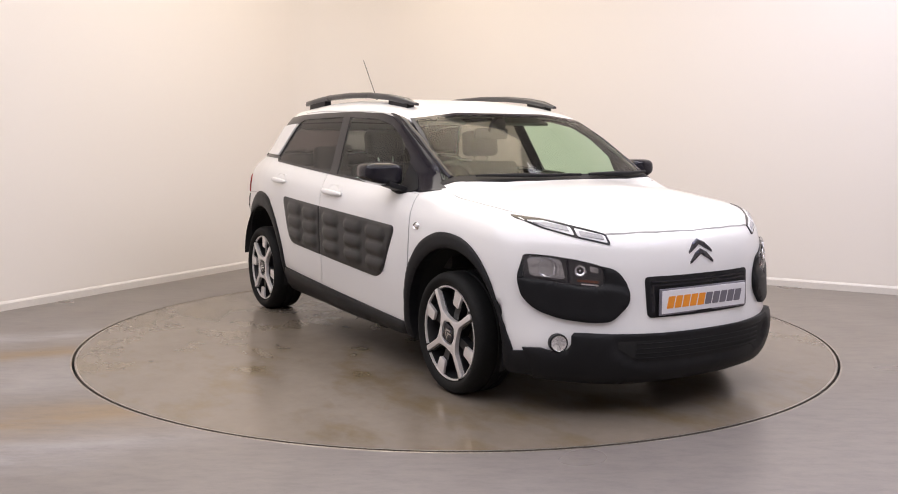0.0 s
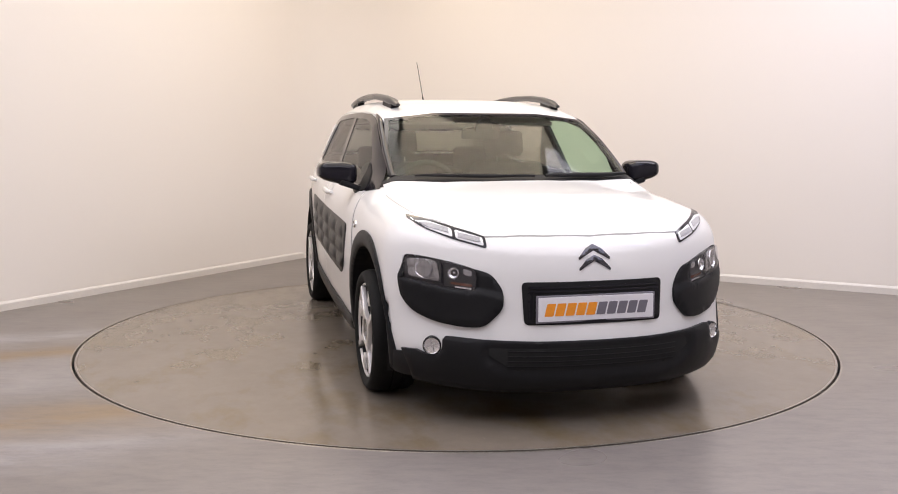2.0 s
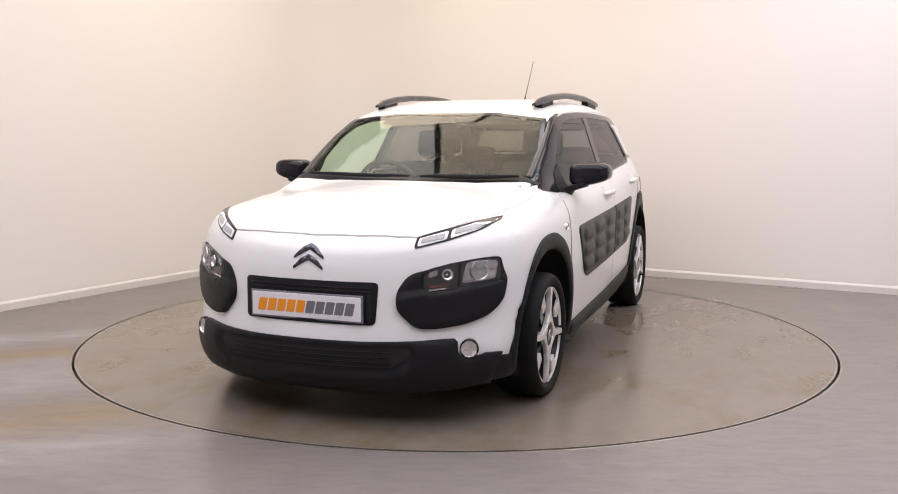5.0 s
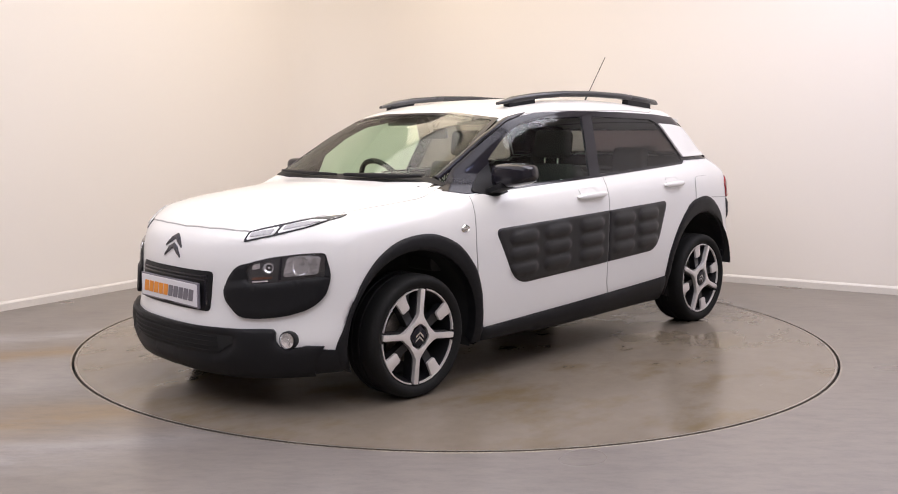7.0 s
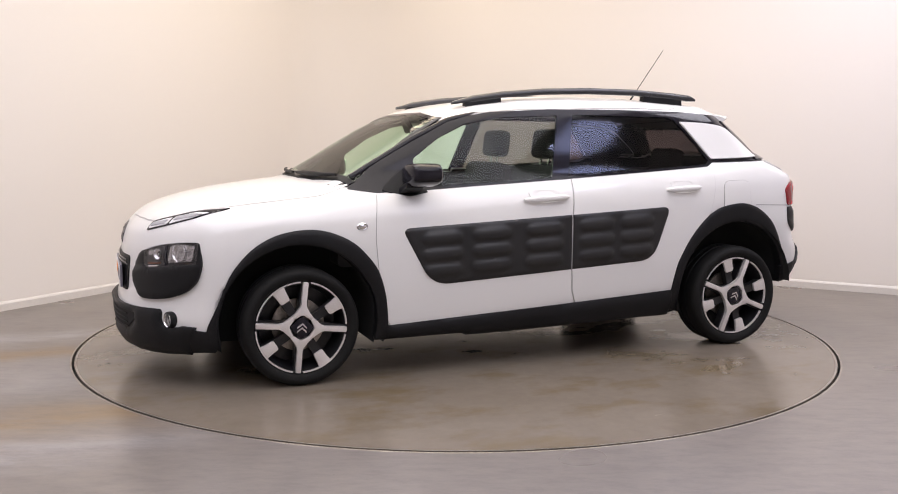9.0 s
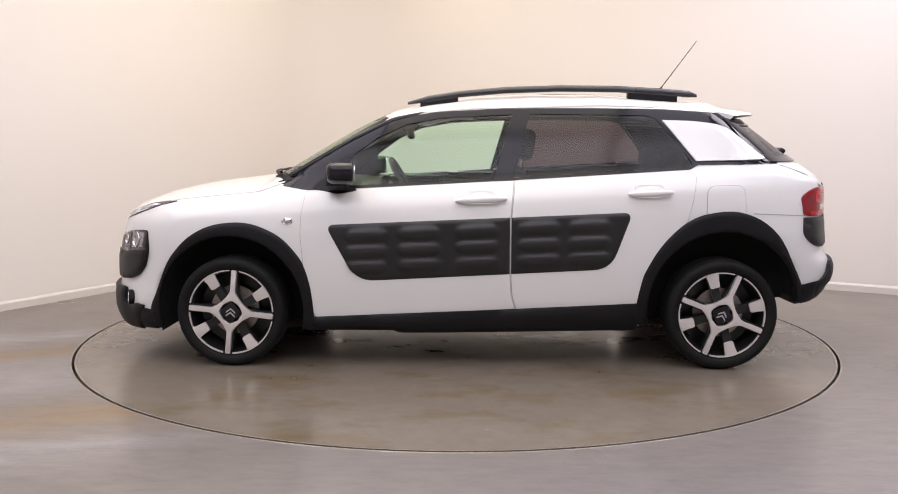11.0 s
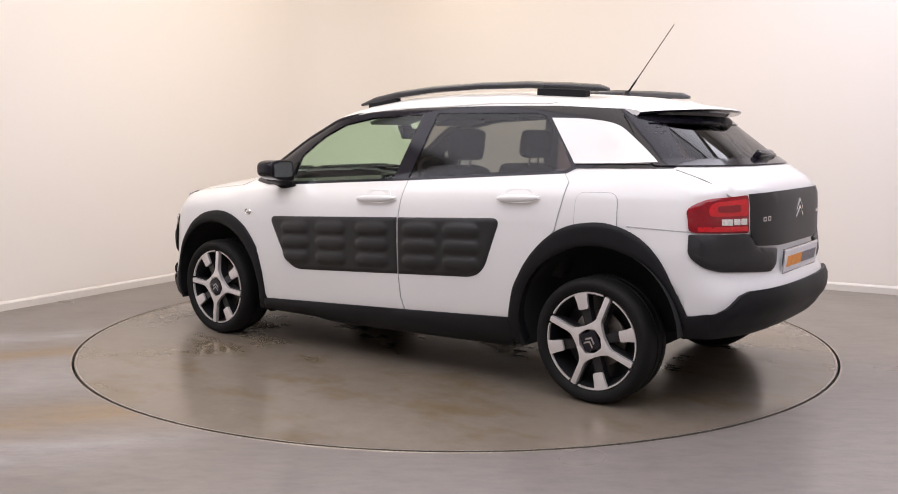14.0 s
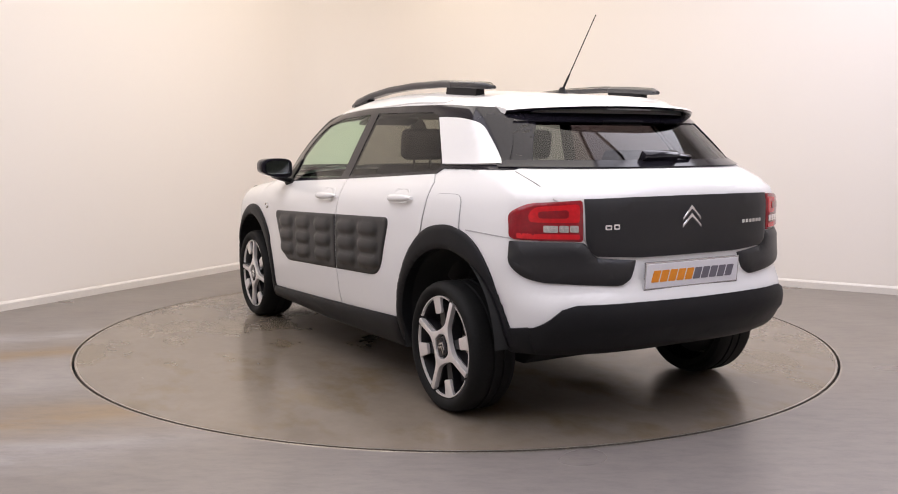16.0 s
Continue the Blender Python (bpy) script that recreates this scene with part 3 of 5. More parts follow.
    for ax, az, rad in ((FRONT_AXLE + 0.004, 0.300, 0.399), (REAR_AXLE - 0.01, 0.33, 0.409)):
        in_arch |= (np.hypot(cf[:, 0] - ax, cf[:, 2] - az) < rad)
    me.polygons.foreach_set("material_index", np.where(((g[:, 2] < -0.45) & (cf[:, 2] < 0.4)) | in_arch, 2, np.where(cf[:, 2] > 1.27, 0, 4)).astype(np.int32))
    me.polygons.foreach_set("use_smooth", np.ones(len(me.polygons), bool))
    me.update()
    return me


def build_wheel(parent, at, left, spin):
    """One road wheel: tyre, dark barrel, machined face with four spokes and four tabs, square cap. Its face looks along +y."""
    wheel = new("wheel")
    wheel.parent = parent
    wheel.location = Vector(at) - PIVOT
    wheel.rotation_euler = (0, 0, 0 if left else math.pi)
    tagged(wheel, "black tyre on two-tone machined alloy wheel")
    R = 0.289
    bm = bmesh.new()
    lathe(bm, [(0.222, -0.015), (0.229, 0.004), (0.238, 0.012), (0.252, 0.018), (0.266, 0.018), (0.277, 0.010), (0.284, -0.002), (0.2875, -0.014), (R, -0.026), (R, -0.072), (0.282, -0.075), (0.282, -0.083), (R, -0.086),
               (R, -0.120), (0.282, -0.123), (0.282, -0.131), (R, -0.134), (R, -0.165), (0.284, -0.178), (0.275, -0.195), (0.25, -0.205), (0.222, -0.19)], 72)
    part("tyre", smooth(bm, 40), TYRE, wheel, "black road tyre")
    bm = bmesh.new()
    lathe(bm, [(0.224, -0.004), (0.214, -0.006), (0.208, -0.03), (0.196, -0.07), (0.190, -0.12), (0.06, -0.13), (0.0005, -0.13)], 64)
    part("rim", smooth(bm, 40), BLACKALLOY, wheel, "gloss black wheel barrel")
    # machined outer ring, broken where the spokes end
    spokes = [spin + 90 * i for i in range(4)]
    for s in spokes:
        bm = bmesh.new()
        a0, a1 = s + 6.5, s + 83.5
        n = 22
        tab_a = s + 53
        rows = []
        prev = None
        for i in range(n + 1):
            a = a0 + (a1 - a0) * i / n
            pts = []
            for r, y in ((0.225, 0.000), (0.2235, 0.005), (0.2180, 0.005), (0.2165, -0.006)):
                pts.append(bm.verts.new((r * math.cos(radians(a)), y, r * math.sin(radians(a)))))
            if prev:
                for k in range(3):
                    bm.faces.new((prev[k], prev[k + 1], pts[k + 1], pts[k]))
            prev = pts
        half = 0.027
        tab = rounded([(0.218, -half * 1.25), (0.218, half * 1.25), (0.185, half), (0.146, half * 0.94), (0.146, -half * 0.94), (0.185, -half)], [0.001, 0.001, 0.03, 0.012, 0.012, 0.03])
        prism(bm, tab, 0.014, pose(0, 0.0035, 0, 0, -tab_a, 0), 0.0015)
        bmesh.ops.recalc_face_normals(bm, faces=bm.faces)
        part("rim_tab", smooth(bm, 30), ALLOY, wheel, "machined silver rim tab")
        bm = bmesh.new()
        sp = rounded([(0.2225, -0.0135), (0.2225, 0.0135), (0.105, 0.0125), (0.078, 0.030), (0.052, 0.052), (0.040, 0.040), (0.063, 0.0), (0.040, -0.040), (0.052, -0.052), (0.078, -0.030), (0.105, -0.0125)],
                     [0.006, 0.006, 0.02, 0.01, 0.0, 0.0, 0.012, 0.0, 0.0, 0.01, 0.02])
        prism(bm, sp, 0.022, pose(0, 0.010, 0, 0, -s, 0), 0.002)
        part("spoke", smooth(bm, 30), ALLOY, wheel, "machined silver spoke")
        bm = bmesh.new()
        prism(bm, [(0.21, -0.019), (0.21, 0.019), (0.09, 0.022), (0.05, 0.045), (0.05, -0.045), (0.09, -0.022)], 0.05, pose(0, -0.012, 0, 0, -s, 0))
        part("spoke_back", smooth(bm, 30), BLACKALLOY, wheel)
        bm = bmesh.new()
        prism(bm, [(0.205, -0.03), (0.205, 0.03), (0.14, 0.022), (0.06, 0.02), (0.06, -0.02), (0.14, -0.022)], 0.04, pose(0, -0.016, 0, 0, -tab_a, 0))
        part("spoke_back", smooth(bm, 30), BLACKALLOY, wheel)
    bm = bmesh.new()
    sq = rounded([(0.060, 0), (0, 0.060), (-0.060, 0), (0, -0.060)], 0.018)
    prism(bm, sq, 0.03, pose(0, 0.008, 0, 0, -spin, 0), 0.003)
    cap = part("hub_cap", smooth(bm, 30), GLOSSBLACK, wheel, "black square hub cap")
    for dz in (0.004, -0.016):
        bm = bmesh.new()
        chevron(bm, 0.024, 0.0055, 0.020, 0.003, pose(0, 0.0105, 0, 0, 90 - spin, 0) @ pose(0, 0, dz))
        part("emblem", bm, CHROME, wheel, "small silver chevron")
    # brake disc
    bm = bmesh.new()
    lathe(bm, [(0.0005, -0.085), (0.13, -0.085), (0.13, -0.10), (0.0005, -0.10)], 40)
    part("brake_disc", bm, STEEL, wheel)
    return wheel


def chevron(bm, half, thick, rise, depth, m):
    """One plain chevron, point up, in the x-z plane, facing +y."""
    o = [(0, rise), (half, 0), (half, -thick * 1.7), (0, rise - thick * 1.8), (-half, -thick * 1.7), (-half, 0)]
    prism(bm, o, depth, m)


# ---- the car ----
def seamed(name, outline, axis, sign, car, mirror=False, cut=0.05, label=""):
    """A painted panel with a dark shut line round it, a strip coloured as the gap's shade."""
    panel("shut_line", grown(outline, 0.0028), axis, sign, car, SEAM, 0.0030, 0.003, cut=cut, mirror=mirror)
    return panel(name, outline, axis, sign, car, PAINT, 0.0052, 0.003, cut=cut, mirror=mirror, label=label)


def arc(cx, cz, rx, rz, a0, a1, n):
    return [(cx + rx * math.cos(radians(a0 + (a1 - a0) * i / n)), cz + rz * math.sin(radians(a0 + (a1 - a0) * i / n))) for i in range(n + 1)]


FRONT_ARCH = flow([(1.690, 0.212), (1.704, 0.295), (1.660, 0.400), (1.602, 0.540), (1.548, 0.618), (1.484, 0.680), (1.400, 0.728), (1.310, 0.753), (1.205, 0.760), (1.110, 0.742),
                   (1.005, 0.692), (0.930, 0.620), (0.878, 0.545), (0.845, 0.440), (0.832, 0.350), (0.826, 0.264), (0.820, 0.195)]) + arc(1.268, 0.300, 0.386, 0.390, 195, -16, 26)
REAR_ARCH = flow([(-0.845, 0.235), (-0.856, 0.347), (-0.884, 0.482), (-0.915, 0.550), (-0.955, 0.620), (-1.01, 0.690), (-1.084, 0.757), (-1.17, 0.803), (-1.269, 0.824), (-1.36, 0.825),
             (-1.450, 0.800), (-1.525, 0.757), (-1.585, 0.700), (-1.628, 0.635), (-1.662, 0.565), (-1.695, 0.500), (-1.722, 0.440), (-1.728, 0.400), (-1.705, 0.352)]) + arc(-1.306, 0.325, 0.392, 0.397, 180, -16, 26)
BUMP_FRONT = rounded([(0.758, 0.751), (-0.195, 0.794), (-0.195, 0.502), (0.600, 0.459)], [0.05, 0.003, 0.003, 0.10], 8)
BUMP_REAR = rounded([(-0.203, 0.794), (-0.822, 0.822), (-0.716, 0.529), (-0.203, 0.502)], [0.003, 0.05, 0.09, 0.003], 8)


def pillows(uv):
    """The soft raised cells of the side bumps."""
    x, z = uv[:, 0], uv[:, 1]
    h = np.zeros(len(uv))
    top = 0.784 - 0.045 * x
    for cx in (0.545, 0.272, -0.028, -0.345, -0.600):
        for dz in (0.060, 0.142, 0.224):
            q = (np.abs(x - cx) / 0.112) ** 4 + (np.abs(z - (top - dz)) / 0.036) ** 2.4
            h += 0.014 * np.clip(1 - q, 0, 1) ** 0.7
    return h


def slats(name, car, axis, sign, u0, u1, zs, half, material, lift):
    for z in zs:
        panel(name, [(u0, z - half), (u1, z - half), (u1, z + half), (u0, z + half)], axis, sign, car, material, lift, 0.004, cut=0.06)


def plate(car, sign, z0, z1, x):
    """A show plate with a black rim and slanted printed blocks for its lettering."""
    th = bmesh.new()
    box(th, (0.012, 0.526, z1 - z0 + 0.008), bevel=0.003)
    tilt = 0 if sign > 0 else 4
    ob = part("show_plate", th, GREYPRINT if sign > 0 else CHROME, car, "white rectangular show plate with orange and grey print")
    ob.matrix_basis = Matrix.Translation(-PIVOT) @ pose(x, 0, (z0 + z1) / 2, 0, tilt, 0 if sign > 0 else 180)
    bm = bmesh.new()
    box(bm, (0.010, 0.512, z1 - z0 - 0.006), (0.003, 0, 0), bevel=0.002)
    part("plate_face", bm, PLATEWHITE, ob)
    h = 0.026 if sign > 0 else 0.024
    edges = np.linspace(-0.228, 0.228, 11)
    for i in range(10):
        bm = bmesh.new()
        a, b = edges[i] + 0.004, edges[i + 1] - 0.003
        sk = 0.006
        prism(bm, rounded([(a - sk, -h), (b - sk, -h), (b + sk, h), (a + sk, h)], 0.004, 2), 0.002, pose(0.0095, 0, -0.002, 0, 0, -90) @ Matrix.Diagonal((-1, 1, 1, 1)))
        part("print_block", bm, ORANGE if i < 5 else GREYPRINT, ob)
    return ob


def lamp_bowl(parent, at, r, depth, normal, material=None):
    """A round reflector bowl that opens along a normal."""
    bm = bmesh.new()
    lathe(bm, [(r, 0), (r * 0.97, 0.004), (r * 0.9, -0.002), (r * 0.75, -depth * 0.55), (r * 0.45, -depth * 0.9), (r * 0.2, -depth), (r * 0.18, -depth * 0.5), (0.0005, -depth * 0.4)], 28, "Z")
    ob = part("reflector", smooth(bm, 50), material or REFLECT, parent, "silver lamp reflector")
    q = Vector(normal).to_track_quat("Z", "Y")
    ob.matrix_basis = Matrix.Translation(Vector(at) - PIVOT) @ q.to_matrix().to_4x4()
    return ob


def headlamp(car, mirror):
    s = -1 if mirror else 1
    housing = rounded([(0.738, 0.703), (0.660, 0.703), (0.565, 0.686), (0.492, 0.664), (0.478, 0.640), (0.480, 0.582), (0.505, 0.569), (0.580, 0.576), (0.650, 0.590), (0.744, 0.606)], 0.012)
    surround = rounded([(0.735, 0.708), (0.68, 0.706), (0.565, 0.680), (0.425, 0.646), (0.380, 0.572), (0.382, 0.500), (0.455, 0.424), (0.530, 0.420), (0.630, 0.435), (0.705, 0.468), (0.748, 0.525), (0.760, 0.620)],
                       [0.015, 0.03, 0.03, 0.035, 0.03, 0.03, 0.03, 0.03, 0.03, 0.035, 0.03, 0.04])

    def scoop(uv):
        lamp = np.clip((uv[:, 1] - (0.565 + 0.21 * (uv[:, 0] - 0.5))) / 0.03, 0, 1)
        return 0.012 * (1 - lamp)
    panel("lamp_surround", surround, "x", 1, car, CLAD, 0.004, 0.01, [grown(housing, -0.003)], cut=0.02, dome=(0.008, 0.02), relief=scoop, mirror=mirror, label="matt black bumper panel round the headlamp")
    lamp = panel("headlamp", housing, "x", 1, car, LAMPGREY, 0.003, 0.006, cut=0.03, mirror=mirror, label="clear-lensed headlamp with silver reflectors")

    def facets(uv):
        return 0.005 * np.abs(np.sin(uv[:, 0] * math.pi / 0.034)) + 0.003 * np.abs(np.sin(uv[:, 1] * math.pi / 0.05))
    panel("reflector", rounded([(0.612, 0.604), (0.722, 0.618), (0.726, 0.692), (0.660, 0.694), (0.622, 0.686)], 0.014), "x", 1, car, LAMPSILVER, 0.004, 0.004, cut=0.008, relief=facets, mirror=mirror, label="faceted silver lamp reflector")
    for u, v, rad in ((0.668, 0.652, 0.041), (0.562, 0.642, 0.027)):
        p, n = on_body([(s * u, v)], "x", 1)
        lamp_bowl(car, Vector(p[0]) + Vector(n[0]) * 0.012, rad, 0.012, Vector((n[0][0], n[0][1], n[0][2])))
    panel("lamp_fin", rounded([(0.598, 0.590), (0.606, 0.592), (0.606, 0.684), (0.598, 0.682)], 0.003), "x", 1, car, GLOSSBLACK, 0.012, 0.008, cut=0.03, mirror=mirror)
    panel("lamp_brow", rounded([(0.498, 0.630), (0.528, 0.638), (0.528, 0.662), (0.498, 0.652)], 0.006), "x", 1, car, LAMPSILVER, 0.006, 0.004, cut=0.03, mirror=mirror)
    panel("indicator", rounded([(0.498, 0.588), (0.575, 0.596), (0.575, 0.606), (0.498, 0.599)], 0.004), "x", 1, car, AMBER, 0.006, 0.004, cut=0.03, mirror=mirror, label="amber indicator strip")
    panel("lamp_brow", rounded([(0.500, 0.576), (0.560, 0.583), (0.560, 0.589), (0.500, 0.583)], 0.002), "x", 1, car, REFLECT, 0.006, 0.004, cut=0.03, mirror=mirror)
    panel("lamp_lens", housing, "x", 1, car, LENS, 0.016, 0.014, cut=0.03, dome=(0.003, 0.02), mirror=mirror, label="clear headlamp lens")
    # slim daytime lamp under the bonnet edge
    drl = rounded([(0.436, 0.745), (0.560, 0.778), (0.655, 0.815), (0.704, 0.852), (0.698, 0.862), (0.630, 0.850), (0.530, 0.820), (0.436, 0.790)], [0.012, 0.03, 0.02, 0.003, 0.003, 0.02, 0.03, 0.008])
    panel("daytime_lamp", drl, "x", 1, car, GLOSSBLACK, 0.004, 0.008, cut=0.03, mirror=mirror, label="slim black daytime running lamp")
    for o in ([(0.446, 0.754), (0.546, 0.780), (0.544, 0.813), (0.446, 0.784)], [(0.556, 0.784), (0.640, 0.813), (0.682, 0.842), (0.630, 0.841), (0.554, 0.816)]):
        panel("lamp_block", rounded(o, 0.008), "x", 1, car, DRLWHITE, 0.006, 0.003, cut=0.03, dome=(0.003, 0.008), mirror=mirror, label="white light block")
        c = np.mean(o, 0)
        inner = [tuple(c + (np.array(q) - c) * np.array([0.80, 0.58])) for q in o]
        panel("light_guide", rounded(inner, 0.003), "x", 1, car, DRLGREY, 0.0102, 0.002, cut=0.03, mirror=mirror)


def front(car):
    grille = rounded([(-0.312, 0.612), (0.312, 0.612), (0.303, 0.436), (-0.303, 0.436)], 0.022)
    panel("grille", grille, "x", 1, car, CLAD, 0.004, 0.01, cut=0.03, dome=(0.004, 0.012), label="black upper grille opening")
    slats("grille_slat", car, "x", 1, -0.285, 0.285, (0.590, 0.574), 0.004, GLOSSBLACK, 0.012)
    for y in (0.280, -0.280):
        panel("grille_side", rounded([(y - 0.009, 0.46), (y + 0.009, 0.46), (y + 0.012, 0.57), (y - 0.009, 0.57)], 0.004), "x", 1, car, GLOSSBLACK, 0.008, 0.004)
    plate(car, 1, 0.450, 0.556, 2.060)
    for apex, ends in ((0.759, 0.708), (0.717, 0.664)):
        panel("emblem", [(0, apex), (0.034, apex - 0.016), (0.069, ends), (0.069, ends - 0.010), (0.030, apex - 0.040), (0, apex - 0.024), (-0.030, apex - 0.040), (-0.069, ends - 0.010), (-0.069, ends), (-0.034, apex - 0.016)], "x", 1, car, DARKCHROME,
              0.004, 0.004, cut=0.03, dome=(0.007, 0.014), label="dark chrome chevron emblem")
    # lower bumper
    low = [(0.0, 0.370), (0.25, 0.371), (0.469, 0.375), (0.56, 0.380), (0.592, 0.380), (0.604, 0.366), (0.607, 0.330), (0.620, 0.306), (0.644, 0.297), (0.674, 0.301), (0.702, 0.312), (0.752, 0.309), (0.705, 0.182), (0.40, 0.166), (0.0, 0.163)]
    outline = low + [(-u, v) for u, v in reversed(low[1:-1])]

    def lip(uv):
        y, z = np.abs(uv[:, 0]), uv[:, 1]
        edge = 0.236 + 0.09 * np.clip((y - 0.30) / 0.2, 0, 1) ** 2
        mouth = np.clip((z - edge) / 0.012, 0, 1) * np.clip((0.350 - z) / 0.01, 0, 1) * np.clip((0.47 - y) / 0.03, 0, 1)
        return 0.007 + 0.009 * np.clip((0.735 - y) / 0.14, 0, 1) - 0.02 * mouth
    panel("front_bumper", outline, "x", 1, car, CLAD, 0.006, 0.012, cut=0.02, dome=(0.008, 0.03), relief=lip, label="matt black plastic front bumper")
    mouth = rounded([(0.0, 0.345), (0.44, 0.348), (0.455, 0.322), (0.36, 0.262), (0.30, 0.248), (0.0, 0.242)][1:5], [0.008, 0.02, 0.03, 0.03])
    m_half = [(u, v) for u, v in mouth]
    panel("lower_grille", [(0.0, 0.346)] + m_half + [(0.0, 0.241)] + [(-u, v) for u, v in reversed(m_half)], "x", 1, car, DARK, 0.0135, 0.004, cut=0.03, label="black mesh lower grille")
    slats("bumper_slat", car, "x", 1, -0.37, 0.37, (0.330, 0.310, 0.290, 0.270), 0.003, CLAD, 0.017)
    for m in (False, True):
        s = -1 if m else 1
        panel("bumper_end", rounded([(1.66, 0.284), (1.84, 0.304), (1.83, 0.190), (1.66, 0.192)], 0.01), "y", 1, car, CLAD, 0.010, 0.01, cut=0.03, dome=(0.004, 0.03), mirror=m, label="matt black bumper corner")
        p, n = on_body([(s * 0.645, 0.334)], "x", 1)
        bowl = lamp_bowl(car, Vector(p[0]) + Vector(n[0]) * 0.013, 0.035, 0.006, (1, s * 0.42, 0.03))
        bm = bmesh.new()
        lathe(bm, [(0.034, -0.04), (0.041, -0.03), (0.040, 0.0), (0.037, 0.003), (0.034, 0.001)], 28, "Z")
        ring = part("fog_lamp_ring", smooth(bm, 40), CLAD, car, "black ring round the fog lamp")
        ring.matrix_basis = bowl.matrix_basis.copy()
        for a in (0, 90):
            bm = bmesh.new()
            box(bm, (0.050, 0.002, 0.002), (0, 0, 0.0), (0, 0, a + 20))
            fin = part("fog_lamp_fin", bm, REFLECT, car)
            fin.matrix_basis = bowl.matrix_basis.copy()
        headlamp(car, m)
    # bonnet
    half = [(1.968, 0.0), (1.955, 0.20), (1.925, 0.36), (1.898, 0.44), (1.80, 0.545), (1.70, 0.615), (1.56, 0.672), (1.35, 0.690), (1.10, 0.700), (0.985, 0.690), (1.03, 0.60), (1.09, 0.40), (1.125, 0.20), (1.135, 0.0)]
    panel("bonnet", half + [(x, -y) for x, y in reversed(half[1:-1])], "z", 1, car, PAINT, 0.003, 0.002, cut=0.06, label="white painted bonnet")
    lip_front = [(1.972, 0.0), (1.959, 0.20), (1.929, 0.36), (1.902, 0.442)]
    lip_back = [(x - 0.008, y) for x, y in reversed(lip_front)]
    gap = [(x, -y) for x, y in reversed(lip_front[1:])] + lip_front + lip_back + [(x, -y) for x, y in reversed(lip_back[:-1])]
    panel("bonnet_gap", gap, "z", 1, car, SEAM, 0.0015, 0.002, cut=0.05)
    # scuttle and wipers
    cw = [(1.150, 0.0), (1.14, 0.20), (1.105, 0.40), (1.045, 0.60), (0.99, 0.69), (0.955, 0.69), (1.00, 0.60), (1.055, 0.40), (1.085, 0.20), (1.095, 0.0)]
    panel("scuttle", cw + [(x, -y) for x, y in reversed(cw[1:-1])], "z", 1, car, CLAD, 0.006, 0.004, cut=0.06, label="black scuttle strip below the windscreen")
    for line, r in (([(1.02, 0.60), (1.07, 0.45), (1.10, 0.28), (1.118, 0.12)], 0.013), ([(1.125, 0.06), (1.118, -0.15), (1.085, -0.35), (1.04, -0.54)], 0.010)):
        fine = flow(line, 5)
        p, n = on_body(fine, "z", 1)
        bm = bmesh.new()
        k = len(fine)
        tube(bm, [tuple(q + m * 0.022) for q, m in zip(p, n)], [r * (0.5 + 0.5 * math.sin(math.pi * min(max(i / (k - 1), 0.08), 0.92))) for i in range(k)], 8)
        part("wiper", smooth(bm, 50), CLAD, car, "black wiper blade")



